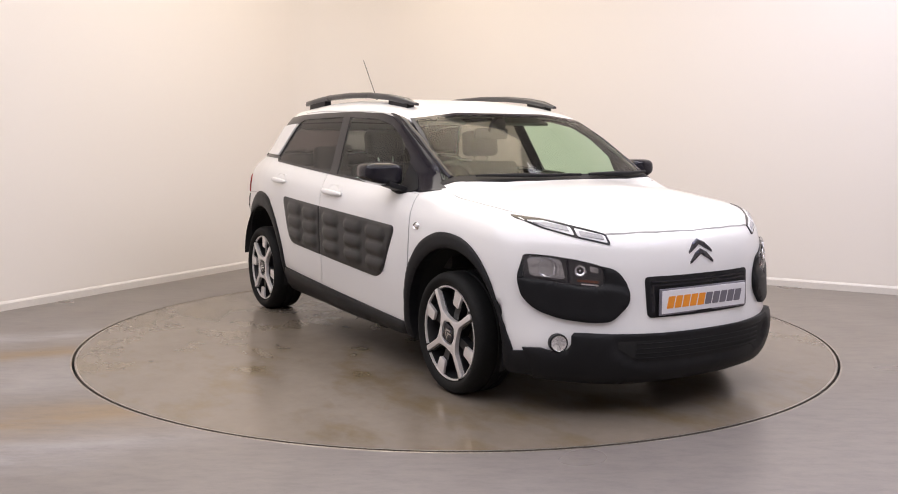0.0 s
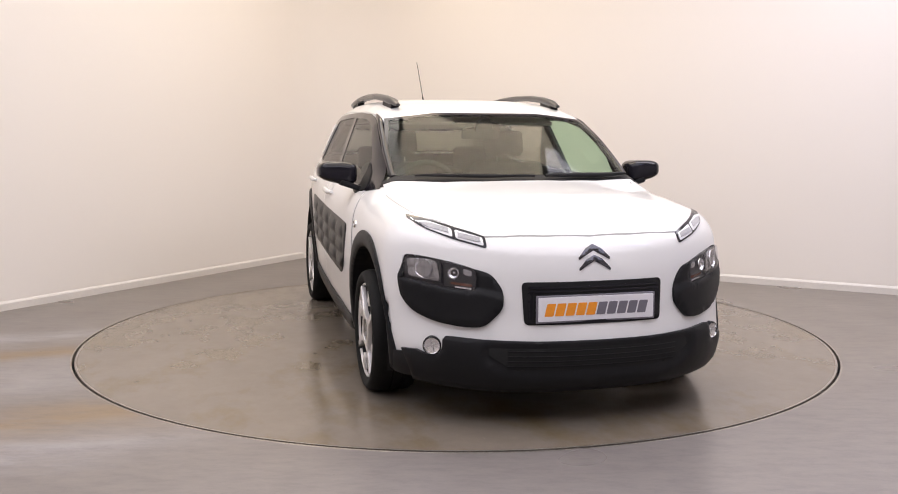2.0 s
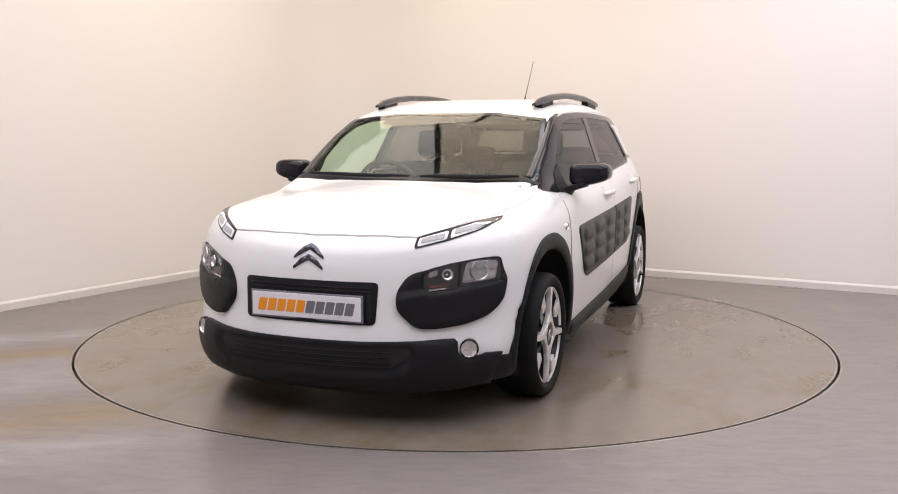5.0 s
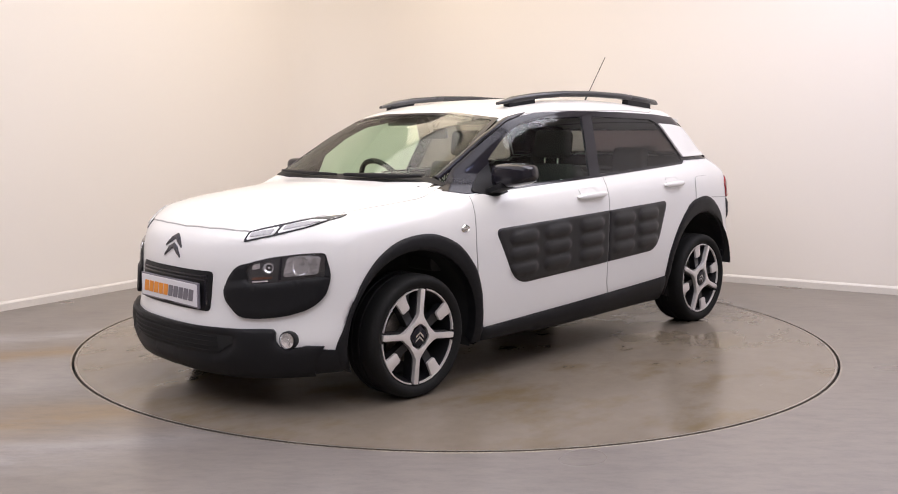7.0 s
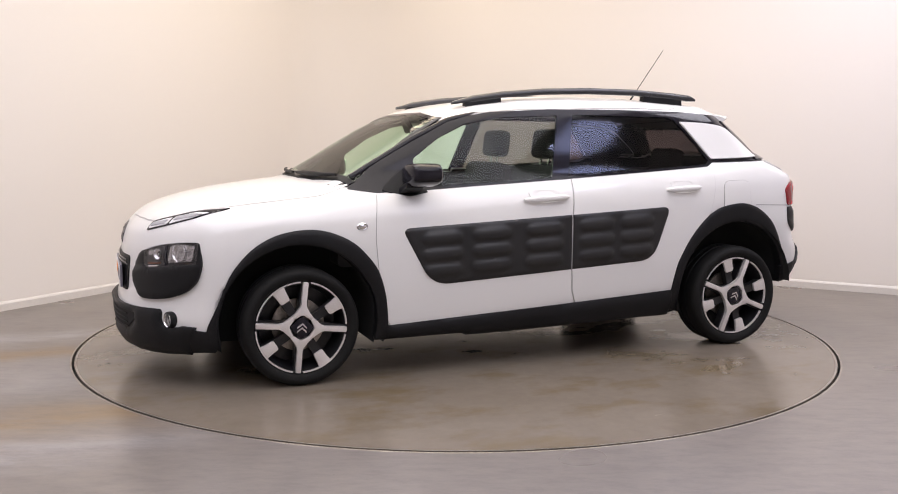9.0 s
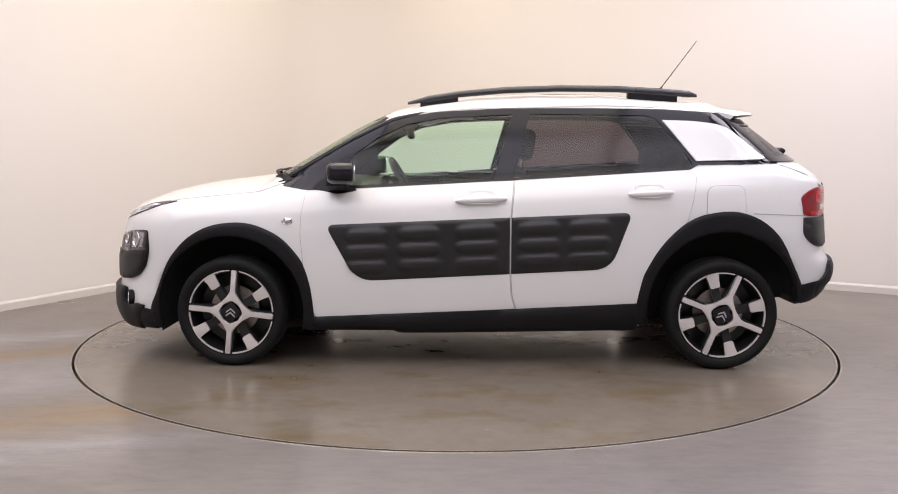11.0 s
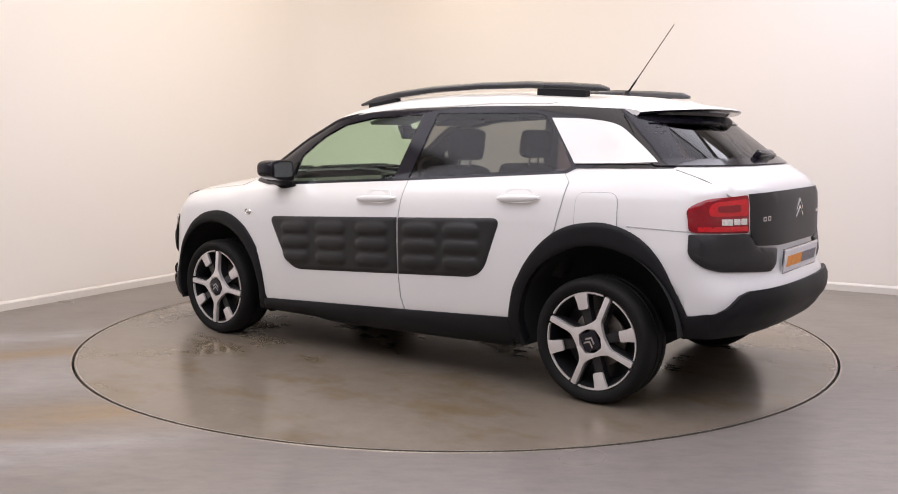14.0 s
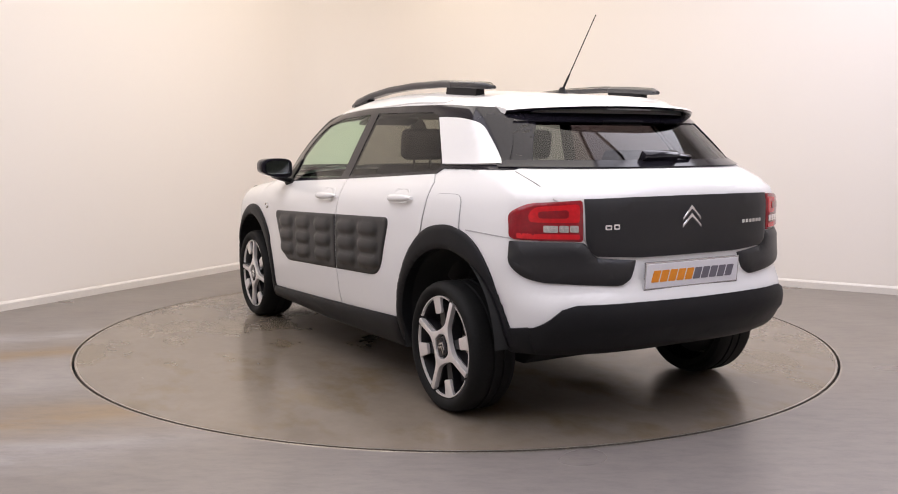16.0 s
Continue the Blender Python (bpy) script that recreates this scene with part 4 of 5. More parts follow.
def sides(car):
    fdoor = [(0.866, 0.915), (0.884, 0.80), (0.889, 0.70), (0.868, 0.46), (0.832, 0.300), (0.815, 0.268), (-0.224, 0.318), (-0.203, 0.38), (-0.195, 0.50), (-0.198, 0.80), (-0.215, 0.978), (0.30, 0.950), (0.667, 0.928)]
    rdoor = [(-0.232, 0.318), (-0.212, 0.38), (-0.203, 0.50), (-0.206, 0.80), (-0.223, 0.978), (-0.80, 1.014), (-1.120, 1.034), (-1.152, 1.000), (-1.135, 0.900), (-1.105, 0.780), (-1.02, 0.690), (-0.955, 0.600), (-0.890, 0.47), (-0.862, 0.349)]
    for m in (False, True):
        s = -1 if m else 1
        panel("window_band", BAND, "y", 1, car, GLOSSBLACK, 0.003, 0.012, [FRONT_WINDOW, REAR_WINDOW], cut=0.025, mirror=m, label="gloss black window surround and pillars")
        panel("quarter_panel", C_PANEL, "y", 1, car, PAINT, 0.013, 0.012, mirror=m, label="white rear quarter insert")
        panel("side_window", FRONT_WINDOW, "y", 1, car, GLASS, 0.0005, 0.004, mirror=m, label="clear greenish front side window")
        panel("side_window", REAR_WINDOW, "y", 1, car, PRIVACY, 0.0005, 0.004, mirror=m, label="dark privacy glass rear side window")
        seamed("front_door", fdoor, "y", 1, car, m, label="white front door")
        seamed("rear_door", rdoor, "y", 1, car, m, label="white rear door")
        panel("wheel_arch", FRONT_ARCH, "y", 1, car, CLAD, 0.007, 0.045, cut=0.014, dome=(0.010, 0.03), mirror=m, label="matt black wheel arch cladding")
        panel("wheel_arch", REAR_ARCH, "y", 1, car, CLAD, 0.007, 0.045, cut=0.014, dome=(0.010, 0.03), mirror=m, label="matt black wheel arch cladding")
        panel("sill", rounded([(0.84, 0.266), (-0.87, 0.347), (-0.87, 0.205), (0.84, 0.178)], 0.008), "y", 1, car, CLAD, 0.012, 0.02, cut=0.035, dome=(0.016, 0.05), mirror=m, label="matt black sill cladding")
        for o in (BUMP_FRONT, BUMP_REAR):
            panel("side_bump", o, "y", 1, car, BUMP, 0.006, 0.004, cut=0.0125, dome=(0.006, 0.02), relief=pillows, mirror=m, label="soft black side bump with raised air cells")
        # handles
        for x0, x1, z in ((0.085, -0.178, 0.882), (-0.800, -1.025, 0.917)):
            cup = rounded([(x0 - 0.03, z + 0.042), (x1 + 0.045, z + 0.044), (x1 + 0.035, z - 0.020), (x0 - 0.05, z - 0.022)], 0.022)

            def dish(uv, c=((x0 + x1) / 2, z + 0.012)):
                q = ((uv[:, 0] - c[0]) / 0.085) ** 2 + ((uv[:, 1] - c[1]) / 0.036) ** 2
                return -0.008 * np.clip(1 - q, 0, 1)
            panel("handle_cup", cup, "y", 1, car, PAINT, 0.0074, 0.002, cut=0.012, relief=dish, mirror=m, label="white handle recess")
            p, n = on_body([((x0 + x1) / 2, z)], "y", s)
            L = abs(x1 - x0)
            bm = bmesh.new()
            rows = []
            for i in range(13):
                t = i / 12 - 0.5
                w = 0.017 * (1 - 0.6 * (2 * abs(t)) ** 4)
                o = 0.030 - 0.020 * (2 * t) ** 4
                rows.append([bm.verts.new((t * L, (o + 0.011 * math.cos(a)) * s, w * math.sin(a) + 0.003)) for a in (2 * math.pi * k / 12 for k in range(12))])
            for a, b in zip(rows, rows[1:]):
                for k in range(12):
                    bm.faces.new((a[k], a[(k + 1) % 12], b[(k + 1) % 12], b[k]))
            bm.faces.new(rows[0][::-1])
            bm.faces.new(rows[-1])
            bmesh.ops.recalc_face_normals(bm, faces=bm.faces)
            hd = part("door_handle", smooth(bm, 60), PAINT, car, "white pull handle")
            hd.matrix_basis = Matrix.Translation(Vector(p[0]) - PIVOT) @ pose(0, 0, 0, 0, 2.6, 0)
        # side repeater
        p, n = on_body([(0.958, 0.768)], "y", s)
        bm = bmesh.new()
        lathe(bm, [(0.024, -0.006), (0.024, 0.003), (0.019, 0.008), (0.016, 0.004), (0.008, 0.007), (0.0005, 0.008)], 24)
        rp = part("side_repeater", smooth(bm, 40), CHROME, car, "small round chrome side lamp")
        rp.matrix_basis = Matrix.Translation(Vector(p[0]) - PIVOT) @ pose(0, 0, 0, 0, 0, 0 if s > 0 else 180) @ Matrix.Diagonal((1.2, 1, 0.8, 1))
        # wheel well
        for cx, cz, r in ((FRONT_AXLE + 0.004, 0.300, 0.390), (REAR_AXLE - 0.01, 0.33, 0.398)):
            bm = bmesh.new()
            ahead, behind = math.asin(0.12 / r), math.asin((0.12 if cx > 0 else -0.02) / r)
            a0, a1, n = (ahead, behind, 36) if s > 0 else (behind, ahead, 36)
            rim_in, rim_out = [], []
            for k in range(n + 1):
                a = -a0 + (math.pi + a0 + a1) * k / n
                rim_out.append(bm.verts.new((r * math.cos(a), 0, r * math.sin(a))))
                rim_in.append(bm.verts.new((r * math.cos(a), -0.29, r * math.sin(a))))
            for k in range(n):
                bm.faces.new((rim_out[k], rim_out[k + 1], rim_in[k + 1], rim_in[k]))
            bm.faces.new(rim_in)
            ww = part("wheel_well", smooth(bm, 40), DARK, car, "black wheel well liner")
            ww.matrix_basis = Matrix.Translation(Vector((cx, s * 0.80, cz)) - PIVOT) @ pose(0, 0, 0, 0, 0, 0 if s > 0 else 180)
    # fuel flap, on the near-side rear wing only
    flap = rounded([(-1.205, 0.80), (-1.207, 0.955), (-1.400, 0.958), (-1.405, 0.81)], [0.004, 0.045, 0.045, 0.004])
    seamed("fuel_flap", flap, "y", 1, car, cut=0.05, label="white fuel flap")
    panel("shut_line", [(-1.735, 0.800), (-1.45, 0.812), (-1.45, 0.817), (-1.735, 0.805)], "y", 1, car, SEAM, 0.0012, 0.002)
    panel("shut_line", [(-1.735, 0.800), (-1.45, 0.812), (-1.45, 0.817), (-1.735, 0.805)], "y", -1, car, SEAM, 0.0012, 0.002)


def door_mirror(car, s):
    bm = bmesh.new()
    bmesh.ops.create_uvsphere(bm, u_segments=28, v_segments=18, radius=1)
    for v in bm.verts:
        x, y, z = v.co
        k = lambda a, e: math.copysign(abs(a) ** e, a)
        x, y, z = k(x, 0.45), k(y, 0.6), k(z, 0.55)
        x = max(x, -0.55)
        wide = 1 - 0.22 * max(y, 0) * (z < 0)
        v.co = (0.090 * x + 0.012 * y * -1, (0.102 * y), (0.058 * z * wide - 0.010 * y * (1 if z < 0 else 0) * -1))
    ob = part("door_mirror", smooth(bm, 45), GLOSSBLACK, car, "gloss black door mirror")
    ob.matrix_basis = Matrix.Translation(Vector((0.655, s * 0.880, 1.017)) - PIVOT) @ Matrix.Diagonal((1, s, 1, 1))
    ob.data.flip_normals() if s < 0 else None
    bm = bmesh.new()
    prism(bm, rounded([(-0.078, -0.038), (0.076, -0.034), (0.080, 0.030), (0.05, 0.044), (-0.070, 0.046)], 0.02), 0.004, pose(-0.0600, 0, 0, 0, 0, 90 + 6.7))
    gl = part("mirror_glass", bm, MIRROR, ob, "silver mirror glass")
    bm = bmesh.new()
    box(bm, (0.10, 0.15, 0.030), (0.70, s * 0.80, 0.945), (s * 18, 0, 0), bevel=0.012)
    part("mirror_arm", smooth(bm, 40), CLAD, car, "black mirror arm")
    panel("mirror_foot", rounded([(0.84, 0.935), (0.70, 0.905), (0.59, 0.925), (0.675, 0.955), (0.655, 1.07), (0.74, 1.02)], 0.02), "y", s, car, CLAD, 0.008, 0.004, cut=0.04, label="black mirror foot on the door")


def roof(car):
    for s in (1, -1):
        pts = [(0.355, 1.388), (0.24, 1.414), (0.07, 1.439), (-0.18, 1.460), (-0.47, 1.469), (-0.77, 1.466), (-1.01, 1.452), (-1.16, 1.439), (-1.203, 1.429)]
        bm = bmesh.new()
        rows = []
        for i, (x, z) in enumerate(pts):
            e = 0.45 if i in (0, len(pts) - 1) else 1.0
            y = 0.502 - 0.03 * max(0, (-x - 0.6)) ** 2 - 0.05 * max(0, x - 0.0)
            prof = [(-0.028, -0.008), (-0.026, 0.004), (-0.012, 0.013), (0.010, 0.014), (0.026, 0.006), (0.030, -0.008), (0.022, -0.021), (-0.02, -0.021)]
            rows.append([bm.verts.new((x, s * (y + a * e), z + b * e)) for a, b in prof])
        for a, b in zip(rows, rows[1:]):
            for k in range(8):
                bm.faces.new((a[k], a[(k + 1) % 8], b[(k + 1) % 8], b[k]))
        bm.faces.new(rows[0])
        bm.faces.new(rows[-1])
        bmesh.ops.recalc_face_normals(bm, faces=bm.faces)
        rail = part("roof_rail", smooth(bm, 50), RAIL, car, "satin grey roof rail on two feet")
        for x0, x1 in ((0.285, 0.08), (-0.83, -1.095)):
            bm = bmesh.new()
            n = 8
            rows = []
            for i in range(n + 1):
                x = x0 + (x1 - x0) * i / n
                y = 0.502 - 0.03 * max(0, (-x - 0.6)) ** 2 - 0.05 * max(0, x)
                zt = float(np.interp(-x, [-p[0] for p in pts], [p[1] for p in pts])) - 0.006
                zb = float(TOP(x) - CROWN(x) * 2.2 * y ** 4) - 0.014
                inset = 0.012 * (1 if i in (0, n) else 0)
                rows.append([bm.verts.new((x, s * (y + a), z)) for a, z in ((-0.024, zb), (-0.020, zt), (0.020, zt), (0.026, zb))])
            for a, b in zip(rows, rows[1:]):
                for k in range(4):
                    bm.faces.new((a[k], a[(k + 1) % 4], b[(k + 1) % 4], b[k]))
            bm.faces.new(rows[0])
            bm.faces.new(rows[-1])
            bmesh.ops.recalc_face_normals(bm, faces=bm.faces)
            part("rail_foot", smooth(bm, 40), CLAD, rail, "black rail foot")
        # roof ditch line and screen corner
        panel("shut_line", [(0.30, s * 0.600), (-0.28, s * 0.612), (-0.95, s * 0.600), (-1.0, s * 0.585), (-1.0, s * 0.580), (-0.95, s * 0.595), (-0.28, s * 0.607), (0.30, s * 0.595)], "z", 1, car, SEAM, 0.0012, 0.002)
    # aerial
    bm = bmesh.new()
    lathe(bm, [(0.0005, 0.03), (0.012, 0.028), (0.018, 0.012), (0.030, 0.0), (0.034, -0.008)], 20, "Z")
    fb = part("aerial_base", smooth(bm, 50), CLAD, car, "black aerial foot")
    fb.location = Vector((-1.06, 0, float(TOP(-1.06)))) - PIVOT
    bm = bmesh.new()
    a, b = Vector((-1.06, 0, 1.43)), Vector((-1.308, 0, 1.767))
    tube(bm, [a, a + (b - a) * 0.2, a + (b - a) * 0.22, b], [0.006, 0.005, 0.0028, 0.0022], 8)
    part("aerial", bm, CLAD, car, "thin black whip aerial")
    # spoiler over the rear window
    reach = max(0.03, 1.590 + float(on_body([(0, 1.325)], "x", -1)[0][0, 0]))
    bm = bmesh.new()
    rows = []
    for i in range(25):
        y = -0.545 + 1.09 * i / 24
        k = abs(y) / 0.545
        end = float(on_body([(y, 1.325 - 0.045 * k * k)], "x", -1)[0][0, 0])    # the tail below the spoiler
        zs = on_body([(-1.20, y), ((end - 1.10) / 2, y), (end + 0.09, y)], "z", 1)[0][:, 2]
        over = reach * (1 - k ** 2.5) + 0.006
        tip, zt = end - over, zs[2] - 0.020 - 0.12 * over
        rows.append([bm.verts.new((x, y, z)) for x, z in ((-1.20, zs[0] - 0.004), ((end - 1.10) / 2, zs[1] + 0.003), (end + 0.09, zs[2] + 0.003), (tip + 0.01, zt + 0.008), (tip, zt), (tip + 0.008, zt - 0.010), (end + 0.01, zt - 0.016), (end + 0.08, zt - 0.03))])
    for a, b in zip(rows, rows[1:]):
        for k in range(7):
            bm.faces.new((a[k], a[k + 1], b[k + 1], b[k]))
    bm.faces.new(rows[0])
    bm.faces.new(rows[-1])
    bmesh.ops.recalc_face_normals(bm, faces=bm.faces)
    for f in bm.faces:
        f.material_index = 1 if f.normal.z < -0.3 else 0
    sp = part("spoiler", smooth(bm, 40), [PAINT, GLOSSBLACK], car, "white roof spoiler over the rear window, black beneath")
    bm = bmesh.new()
    box(bm, (0.012, 0.24, 0.012), (-1.556, 0, 1.328), bevel=0.003)
    part("brake_light", bm, DRLWHITE, sp, "clear high brake light strip")


def rear(car):
    outer = [(-0.672, 1.074), (-0.630, 1.18), (-0.575, 1.300), (0.575, 1.300), (0.630, 1.18), (0.672, 1.074)]
    panel("rear_window_edge", outer, "x", -1, car, GLOSSBLACK, 0.009, 0.012, [grown(REAR_GLASS, -0.03)], label="gloss black rear window surround")
    panel("rear_window", grown(REAR_GLASS, -0.03), "x", -1, car, REARGLASS, 0.0025, 0.004, label="dark rear window")
    # tailgate, lamps and black lower trim
    h = [(0.0, 1.068), (0.40, 1.066), (0.645, 1.060), (0.632, 1.02), (0.610, 0.958), (0.512, 0.90), (0.505, 0.80), (0.46, 0.735), (0.31, 0.728), (0.0, 0.728)]
    seamed("tailgate", h + [(-u, v) for u, v in reversed(h[1:-1])], "x", -1, car, cut=0.06, label="white tailgate")
    t = [(0.0, 0.963), (0.30, 0.962), (0.505, 0.958), (0.502, 0.80), (0.485, 0.752), (0.455, 0.733), (0.26, 0.722), (0.0, 0.722)]
    panel("tailgate_panel", t + [(-u, v) for u, v in reversed(t[1:-1])], "x", -1, car, BUMP, 0.010, 0.006, cut=0.04, dome=(0.005, 0.02), label="matt black tailgate panel")
    for apex, w, dz in ((0.925, 0.050, 0.050), (0.892, 0.053, 0.048)):
        th = 0.008
        panel("emblem", [(0, apex), (w, apex - dz), (w, apex - dz - th * 1.6), (0, apex - th * 1.9), (-w, apex - dz - th * 1.6), (-w, apex - dz)], "x", -1, car, CHROME, 0.017, 0.004, cut=0.03, dome=(0.004, 0.008), label="chrome chevron emblem")
    for y0, w, z0, z1 in ((0.400, 0.028, 0.838, 0.858), (0.366, 0.026, 0.838, 0.860)):
        panel("badge_mark", rounded([(y0, z0), (y0 + w, z0), (y0 + w, z1), (y0, z1)], 0.006), "x", -1, car, CHROME, 0.017, 0.003, holes=[rounded([(y0 + 0.006, z0 + 0.006), (y0 + w - 0.006, z0 + 0.006), (y0 + w - 0.006, z1 - 0.006), (y0 + 0.006, z1 - 0.006)], 0.002)])
    for i in range(6):
        y0 = -0.300 - 0.0245 * i
        panel("badge_mark", rounded([(y0, 0.838), (y0 - 0.019, 0.838), (y0 - 0.019, 0.853), (y0, 0.853)], 0.004), "x", -1, car, CHROME, 0.017, 0.003)
    for m in (False, True):
        lampo = rounded([(0.512, 0.955), (0.690, 0.944), (0.734, 0.905), (0.740, 0.80), (0.512, 0.793)], [0.012, 0.03, 0.03, 0.02, 0.012])
        panel("tail_lamp", lampo, "x", -1, car, DARKRED, 0.008, 0.01, cut=0.03, dome=(0.006, 0.02), mirror=m, label="red tail lamp with clear strip")
        panel("lamp_segment", rounded([(0.525, 0.940), (0.670, 0.930), (0.690, 0.905), (0.692, 0.870), (0.525, 0.868)], 0.015), "x", -1, car, RED, 0.0145, 0.004, cut=0.03, mirror=m)
        panel("lamp_segment", rounded([(0.565, 0.918), (0.665, 0.912), (0.665, 0.886), (0.565, 0.886)], 0.012), "x", -1, car, DARKRED, 0.0165, 0.004, cut=0.03, mirror=m)
        panel("lamp_segment", rounded([(0.525, 0.823), (0.722, 0.826), (0.722, 0.806), (0.525, 0.803)], 0.006), "x", -1, car, RED, 0.0145, 0.004, cut=0.03, mirror=m)
        for y0, y1 in ((0.530, 0.562), (0.566, 0.598), (0.602, 0.650)):
            panel("lamp_segment", rounded([(y0, 0.830), (y1, 0.832), (y1, 0.858), (y0, 0.857)], 0.004), "x", -1, car, REFLECT, 0.0150, 0.004, cut=0.03, mirror=m, label="clear reversing lamp")
        lowo = rounded([(0.740, 0.793), (0.748, 0.70), (0.715, 0.650), (0.66, 0.632), (0.36, 0.612), (0.312, 0.638), (0.285, 0.712), (0.46, 0.727), (0.506, 0.788)], [0.004, 0.03, 0.025, 0.02, 0.02, 0.02, 0.004, 0.02, 0.01])
        panel("corner_bump", lowo, "x", -1, car, BUMP, 0.006, 0.01, cut=0.03, dome=(0.012, 0.03), mirror=m, label="matt black rear corner bump")
        panel("bumper_end", rounded([(-1.675, 0.440), (-1.74, 0.443), (-1.785, 0.452), (-1.81, 0.456), (-1.80, 0.352), (-1.75, 0.345), (-1.69, 0.342)], 0.01), "y", 1, car, CLAD, 0.009, 0.01, cut=0.03, dome=(0.004, 0.03), mirror=m, label="matt black bumper corner")
    low = [(0.0, 0.545), (0.30, 0.547), (0.56, 0.545), (0.61, 0.530), (0.665, 0.478), (0.695, 0.456), (0.712, 0.452), (0.690, 0.340), (0.64, 0.336), (0.40, 0.335), (0.0, 0.338)]

    def shelf(uv):
        return 0.016 * np.clip((uv[:, 1] - 0.425) / 0.022, 0, 1) * np.clip((0.72 - np.abs(uv[:, 0])) / 0.1, 0, 1)
    panel("rear_bumper", low + [(-u, v) for u, v in reversed(low[1:-1])], "x", -1, car, CLAD, 0.004, 0.012, cut=0.03, dome=(0.006, 0.04), relief=shelf, label="matt black plastic rear bumper")
    plate(car, -1, 0.594, 0.700, -1.972)
    # rear wiper
    bm = bmesh.new()
    box(bm, (0.035, 0.20, 0.045), (0, 0, 0), (0, 0, 0), bevel=0.014)
    box(bm, (0.02, 0.12, 0.022), (0, -0.12, -0.002), (6, 0, 0), bevel=0.008)
    w = part("rear_wiper", smooth(bm, 40), GLOSSBLACK, car, "gloss black rear wiper housing")
    p, n = on_body([(0.03, 1.112)], "x", -1)
    w.matrix_basis = Matrix.Translation(Vector(p[0]) + Vector((-0.02, 0, 0.012)) - PIVOT) @ pose(0, 0, 0, 0, -38, 0)


def cabin(car):
    def seat(x, y, wide, back_z, head):
        th = new("seat")
        th.parent = car
        th.location = Vector((x, y, 0)) - PIVOT
        tagged(th, "dark fabric car seat")
        bm = bmesh.new()
        box(bm, (0.50, wide, 0.16), (0.12, 0, 0.56), (0, -6, 0), bevel=0.05, seg=3)
        part("cushion", smooth(bm, 50), SEAT, th)
        bm = bmesh.new()
        box(bm, (0.14, wide, back_z - 0.52), (-0.20, 0, (back_z + 0.52) / 2), (0, -14, 0), bevel=0.05, seg=3)
        part("backrest", smooth(bm, 50), SEAT, th)
        for hy in head:
            bm = bmesh.new()
            box(bm, (0.10, 0.25, 0.17), (-0.31, hy, back_z + 0.115), (0, -8, 0), bevel=0.045, seg=3)
            part("headrest", smooth(bm, 50), SEAT, th)
            bm = bmesh.new()
            for o in (-0.05, 0.05):
                tube(bm, [(-0.29, hy + o, back_z - 0.02), (-0.305, hy + o, back_z + 0.08)], 0.007, 8)
            part("headrest_post", bm, CHROME, th)
    seat(0.02, 0.36, 0.48, 1.05, (0,))
    seat(0.02, -0.36, 0.48, 1.05, (0,))
    seat(-0.80, 0, 1.20, 0.94, (0.36, -0.36))
    bm = bmesh.new()
    prism(bm, rounded([(0.62, 0.55), (0.52, 0.80), (0.56, 0.925), (0.75, 0.955), (1.02, 0.945), (1.05, 0.55)], 0.04), 1.36, pose(0, 0.68, 0), 0.01)
    part("dashboard", smooth(bm, 40), DASH, car, "dark grey dashboard")
    bm = bmesh.new()
    box(bm, (0.03, 0.20, 0.10), (0.53, 0.02, 0.93), (0, -12, 0), bevel=0.01)
    part("screen", bm, GLOSSBLACK, car, "black centre screen")
    # steering wheel on the right-hand side
    sw = new("steering_wheel")
    sw.parent = car
    sw.matrix_basis = Matrix.Translation(Vector((0.44, -0.36, 0.90)) - PIVOT) @ pose(0, 0, 0, 0, -62, 0)
    tagged(sw, "black steering wheel")
    bm = bmesh.new()
    lathe(bm, [(0.185 + 0.016 * math.cos(a), 0.016 * math.sin(a)) for a in (2 * math.pi * k / 10 for k in range(11))], 40, "Z")
    part("wheel_rim", smooth(bm, 60), DASH, sw)
    bm = bmesh.new()
    box(bm, (0.12, 0.14, 0.05), bevel=0.02)
    part("wheel_boss", smooth(bm, 50), DASH, sw)
    for a in (90, -90, 180):
        bm = bmesh.new()
        box(bm, (0.12, 0.035, 0.02), (0.115 * math.cos(radians(a)), 0.115 * math.sin(radians(a)), 0), (0, 0, a), bevel=0.006)
        part("wheel_spoke", bm, DASH, sw)
    bm = bmesh.new()
    box(bm, (0.03, 0.23, 0.065), (0.375, 0.0, 1.225), (0, 10, 0), bevel=0.018)
    part("rear_view_mirror", smooth(bm, 40), DASH, car, "dark rear-view mirror")
    bm = bmesh.new()
    prism(bm, rounded([(-0.05, -0.04), (0.05, -0.04), (0.045, 0.02), (0.02, 0.055), (-0.02, 0.055), (-0.045, 0.02)], 0.015), 0.03, pose(0.43, 0.0, 1.275, 0, 0, 90) @ pose(0, 0, 0, 25, 0, 0))
    part("sensor_pod", bm, CLAD, car, "dark sensor pod behind the windscreen")
    for y in (0.30, -0.30):
        bm = bmesh.new()
        box(bm, (0.13, 0.34, 0.018), (0.25, y, 1.300), (0, 16, 0), bevel=0.006)
        part("sun_visor", bm, LINING, car, "pale sun visor")
    # floor pan and boot
    bm = bmesh.new()
    box(bm, (3.2, 0.98, 0.05), (0.0, 0, 0.33))
    box(bm, (1.66, 1.40, 0.05), (-0.02, 0, 0.335))
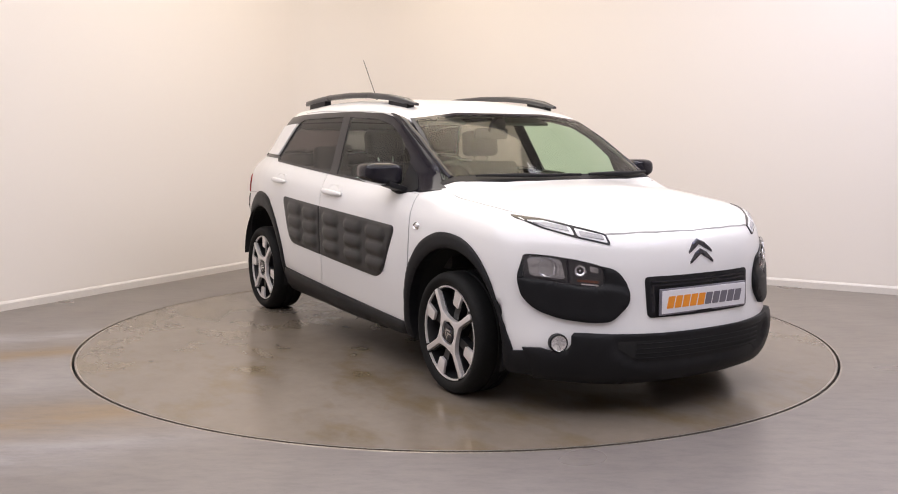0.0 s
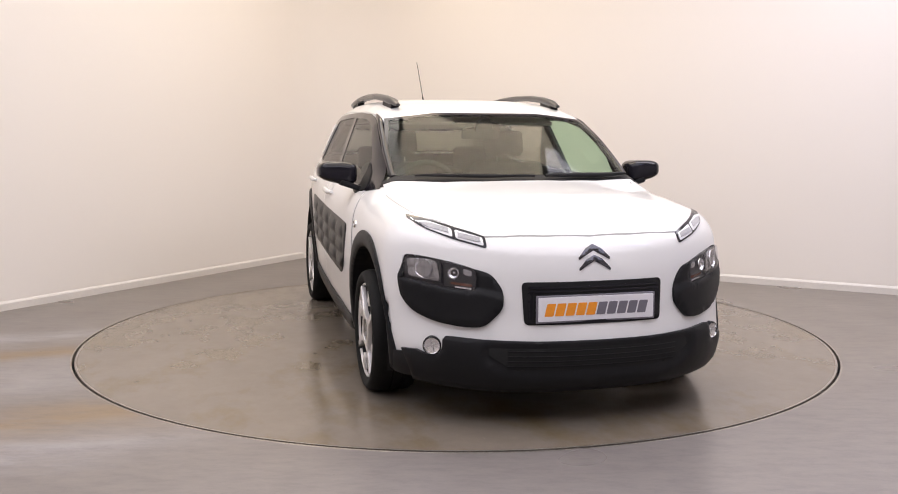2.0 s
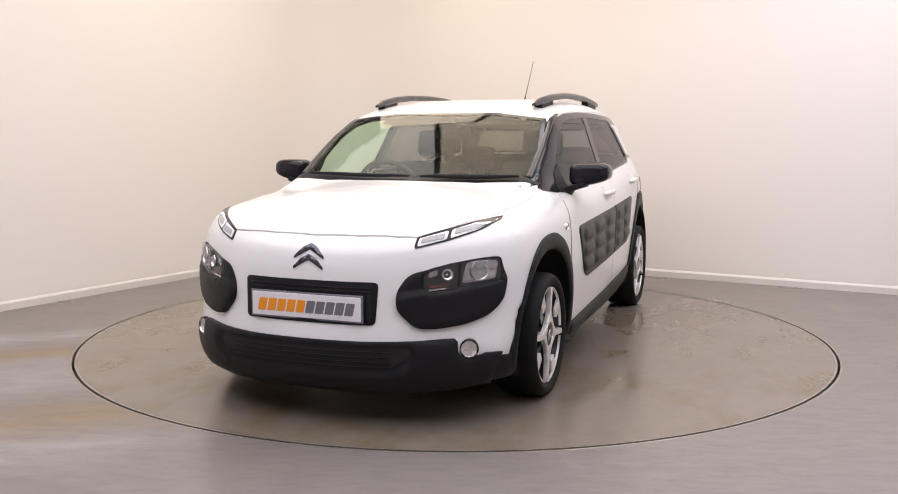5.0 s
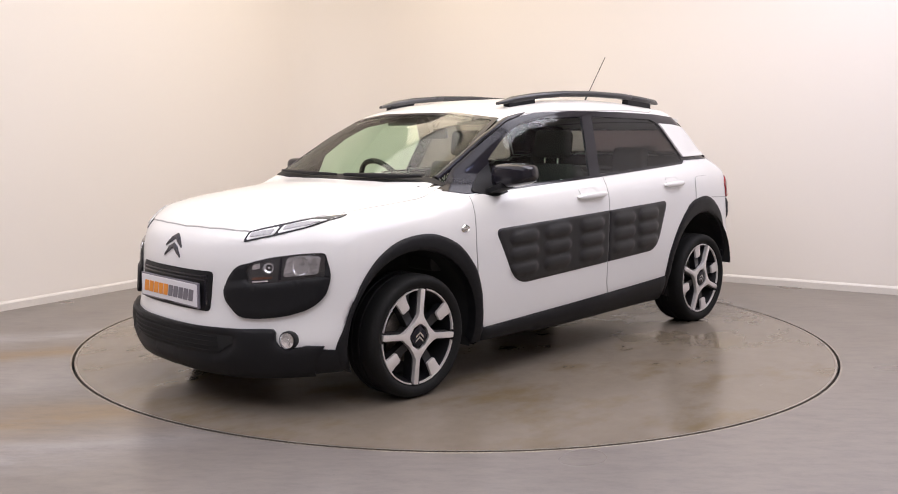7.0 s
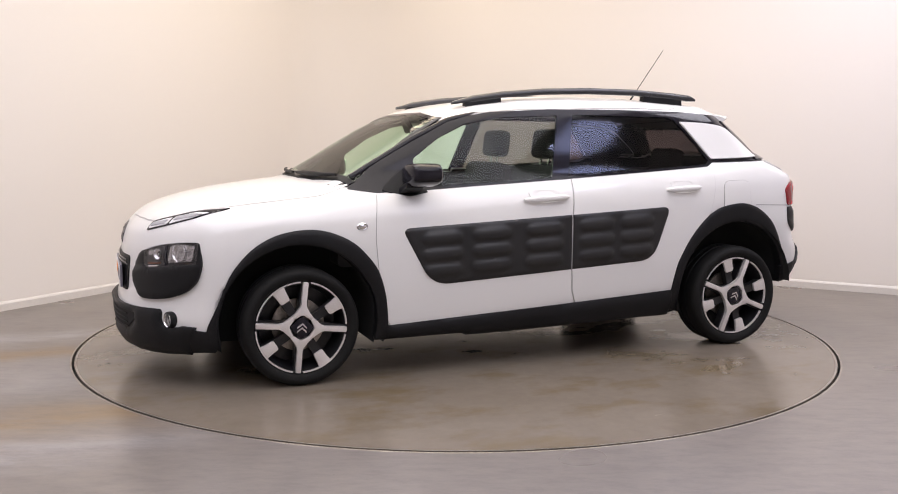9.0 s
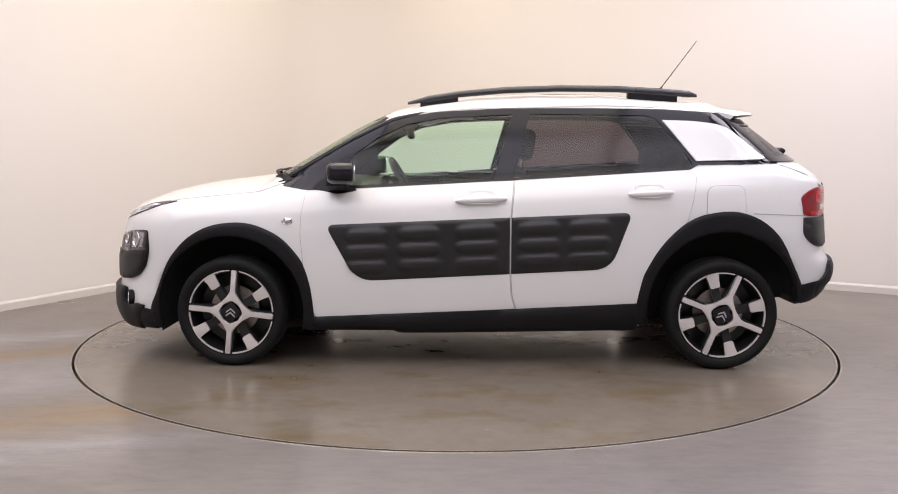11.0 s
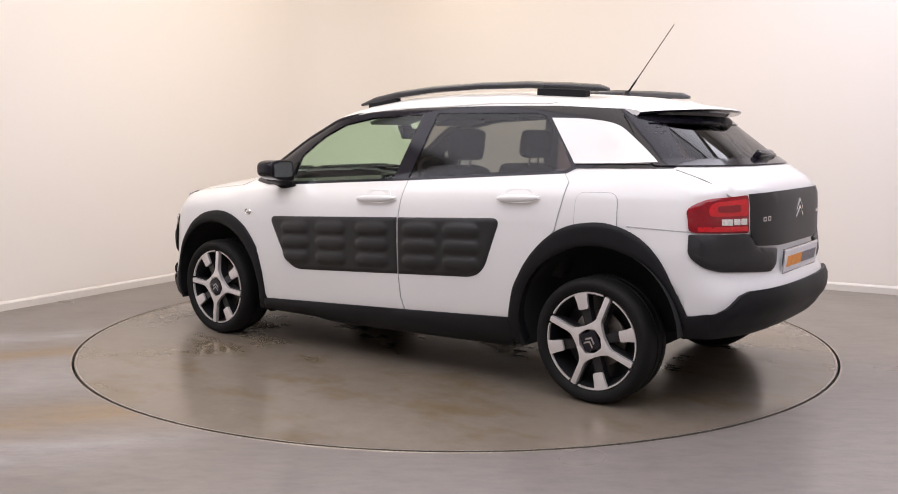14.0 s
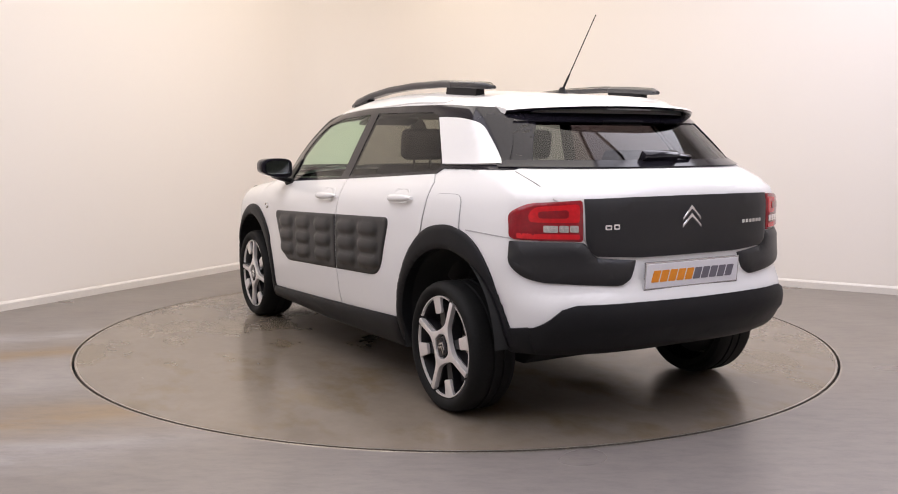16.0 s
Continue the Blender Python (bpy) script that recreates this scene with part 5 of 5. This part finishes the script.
    part("cabin_floor", bm, DASH, car)
    bm = bmesh.new()
    box(bm, (0.55, 1.16, 0.03), (-1.42, 0, 0.98), bevel=0.01)
    part("parcel_shelf", bm, DASH, car, "dark parcel shelf")
    bm = bmesh.new()
    box(bm, (2.7, 0.96, 0.05), (0.10, 0, 0.225), bevel=0.012)
    # wider slab added to keep light out from under the car
    box(bm, (1.62, 1.44, 0.05), (-0.02, 0, 0.232), bevel=0.012)
    part("underbody", bm, DARK, car, "black underbody")
    for y in (0.36, -0.36):
        for x in (0.9, -1.3):
            bm = bmesh.new()
            box(bm, (0.30, 0.05, 0.05), (x, y, 0.26), bevel=0.01)
            part("suspension_arm", bm, DARK, car)


def build_car():
    car = new("car")
    tagged(car, "white compact crossover car with black side bumps and cladding", "car")
    me = body_mesh()
    for m in (PAINT, LINING, DARK, DARK, PAINT, DARK):
        me.materials.append(m)
    body = new("body_shell", me)
    body.parent = car
    body.location = -PIVOT
    tagged(body, "white painted body shell")
    sol = body.modifiers.new("thickness", "SOLIDIFY")
    sol.thickness, sol.offset, sol.material_offset = 0.018, -1, 1
    for x, y, spin, right in ((FRONT_AXLE, 0.826, 96, 60), (REAR_AXLE, 0.805, 112, 45)):
        build_wheel(car, (x, y, HUB_Z), True, spin)
        build_wheel(car, (x, -y, HUB_Z), False, right)
    sides(car)
    for s in (1, -1):
        door_mirror(car, s)
    panel("windscreen_edge", SCREEN, "x", 1, car, GLOSSBLACK, 0.002, 0.01, [SCREEN_CLEAR], label="black windscreen border")
    panel("windscreen", SCREEN_CLEAR, "x", 1, car, SCREENGLASS, 0.001, 0.004, label="clear greenish windscreen")
    for s in (1, -1):
        # pillar trim along the edge between windscreen and side windows
        pts = []
        for x in np.linspace(0.965, 0.24, 24):
            y = 0.66
            for _ in range(8):
                q = min(max((0.9 - x) / 0.6, 0), 1)
                z = float(TOP(x)) - float(CROWN(x)) * (y * y * (1 - q) + 2.2 * y ** 4 * q)
                rel = z - belt(x)
                g = min(max((rel + 0.02) / 0.12, 0), 1)
                y = HALF - float(PLAN(x)) - float(INSET(rel)) - 0.055 * min(max((x - 0.3) / 0.6, 0), 1.2) ** 2 * g
            pts.append((x, s * (y - 0.020), z - 0.020))
        bm = bmesh.new()
        tube(bm, pts, [0.019] * 19 + [0.018, 0.016, 0.014, 0.012, 0.009], 14)
        part("pillar_trim", smooth(bm, 50), GLOSSBLACK, car, "gloss black windscreen pillar")
        panel("screen_tab", rounded([(s * 0.452, 1.316), (s * 0.492, 1.312), (s * 0.484, 1.292), (s * 0.462, 1.292)], 0.006), "x", 1, car, GLOSSBLACK, 0.003, 0.002, cut=0.03)
    front(car)
    roof(car)
    rear(car)
    cabin(car)
    return car


def motions():
    rows = [(t, pose(0, 0, 0, 0, 0, a)) for t, a in TURN]
    walk(the_car, rows)
    walk(the_table, rows)


room()
the_table = turntable()
the_car = build_car()
# the turntable's turn: it starts slowly, then goes on evenly
TURN = [(0.0, -58.2), (0.5, -59.95), (1.0, -63.7), (1.5, -68.85), (2.0, -74.9), (2.5, -80.8), (3.0, -86.9), (4.0, -98.95),
        (4.5, -104.85), (5.5, -116.75), (6.5, -128.7), (7.0, -134.65), (8.0, -146.5), (9.0, -158.3), (10.0, -169.8), (11.0, -181.4),
        (11.5, -187.2), (12.5, -198.75), (13.5, -210.4), (14.5, -222.05), (15.5, -233.75), (16.0, -239.65)]
motions()
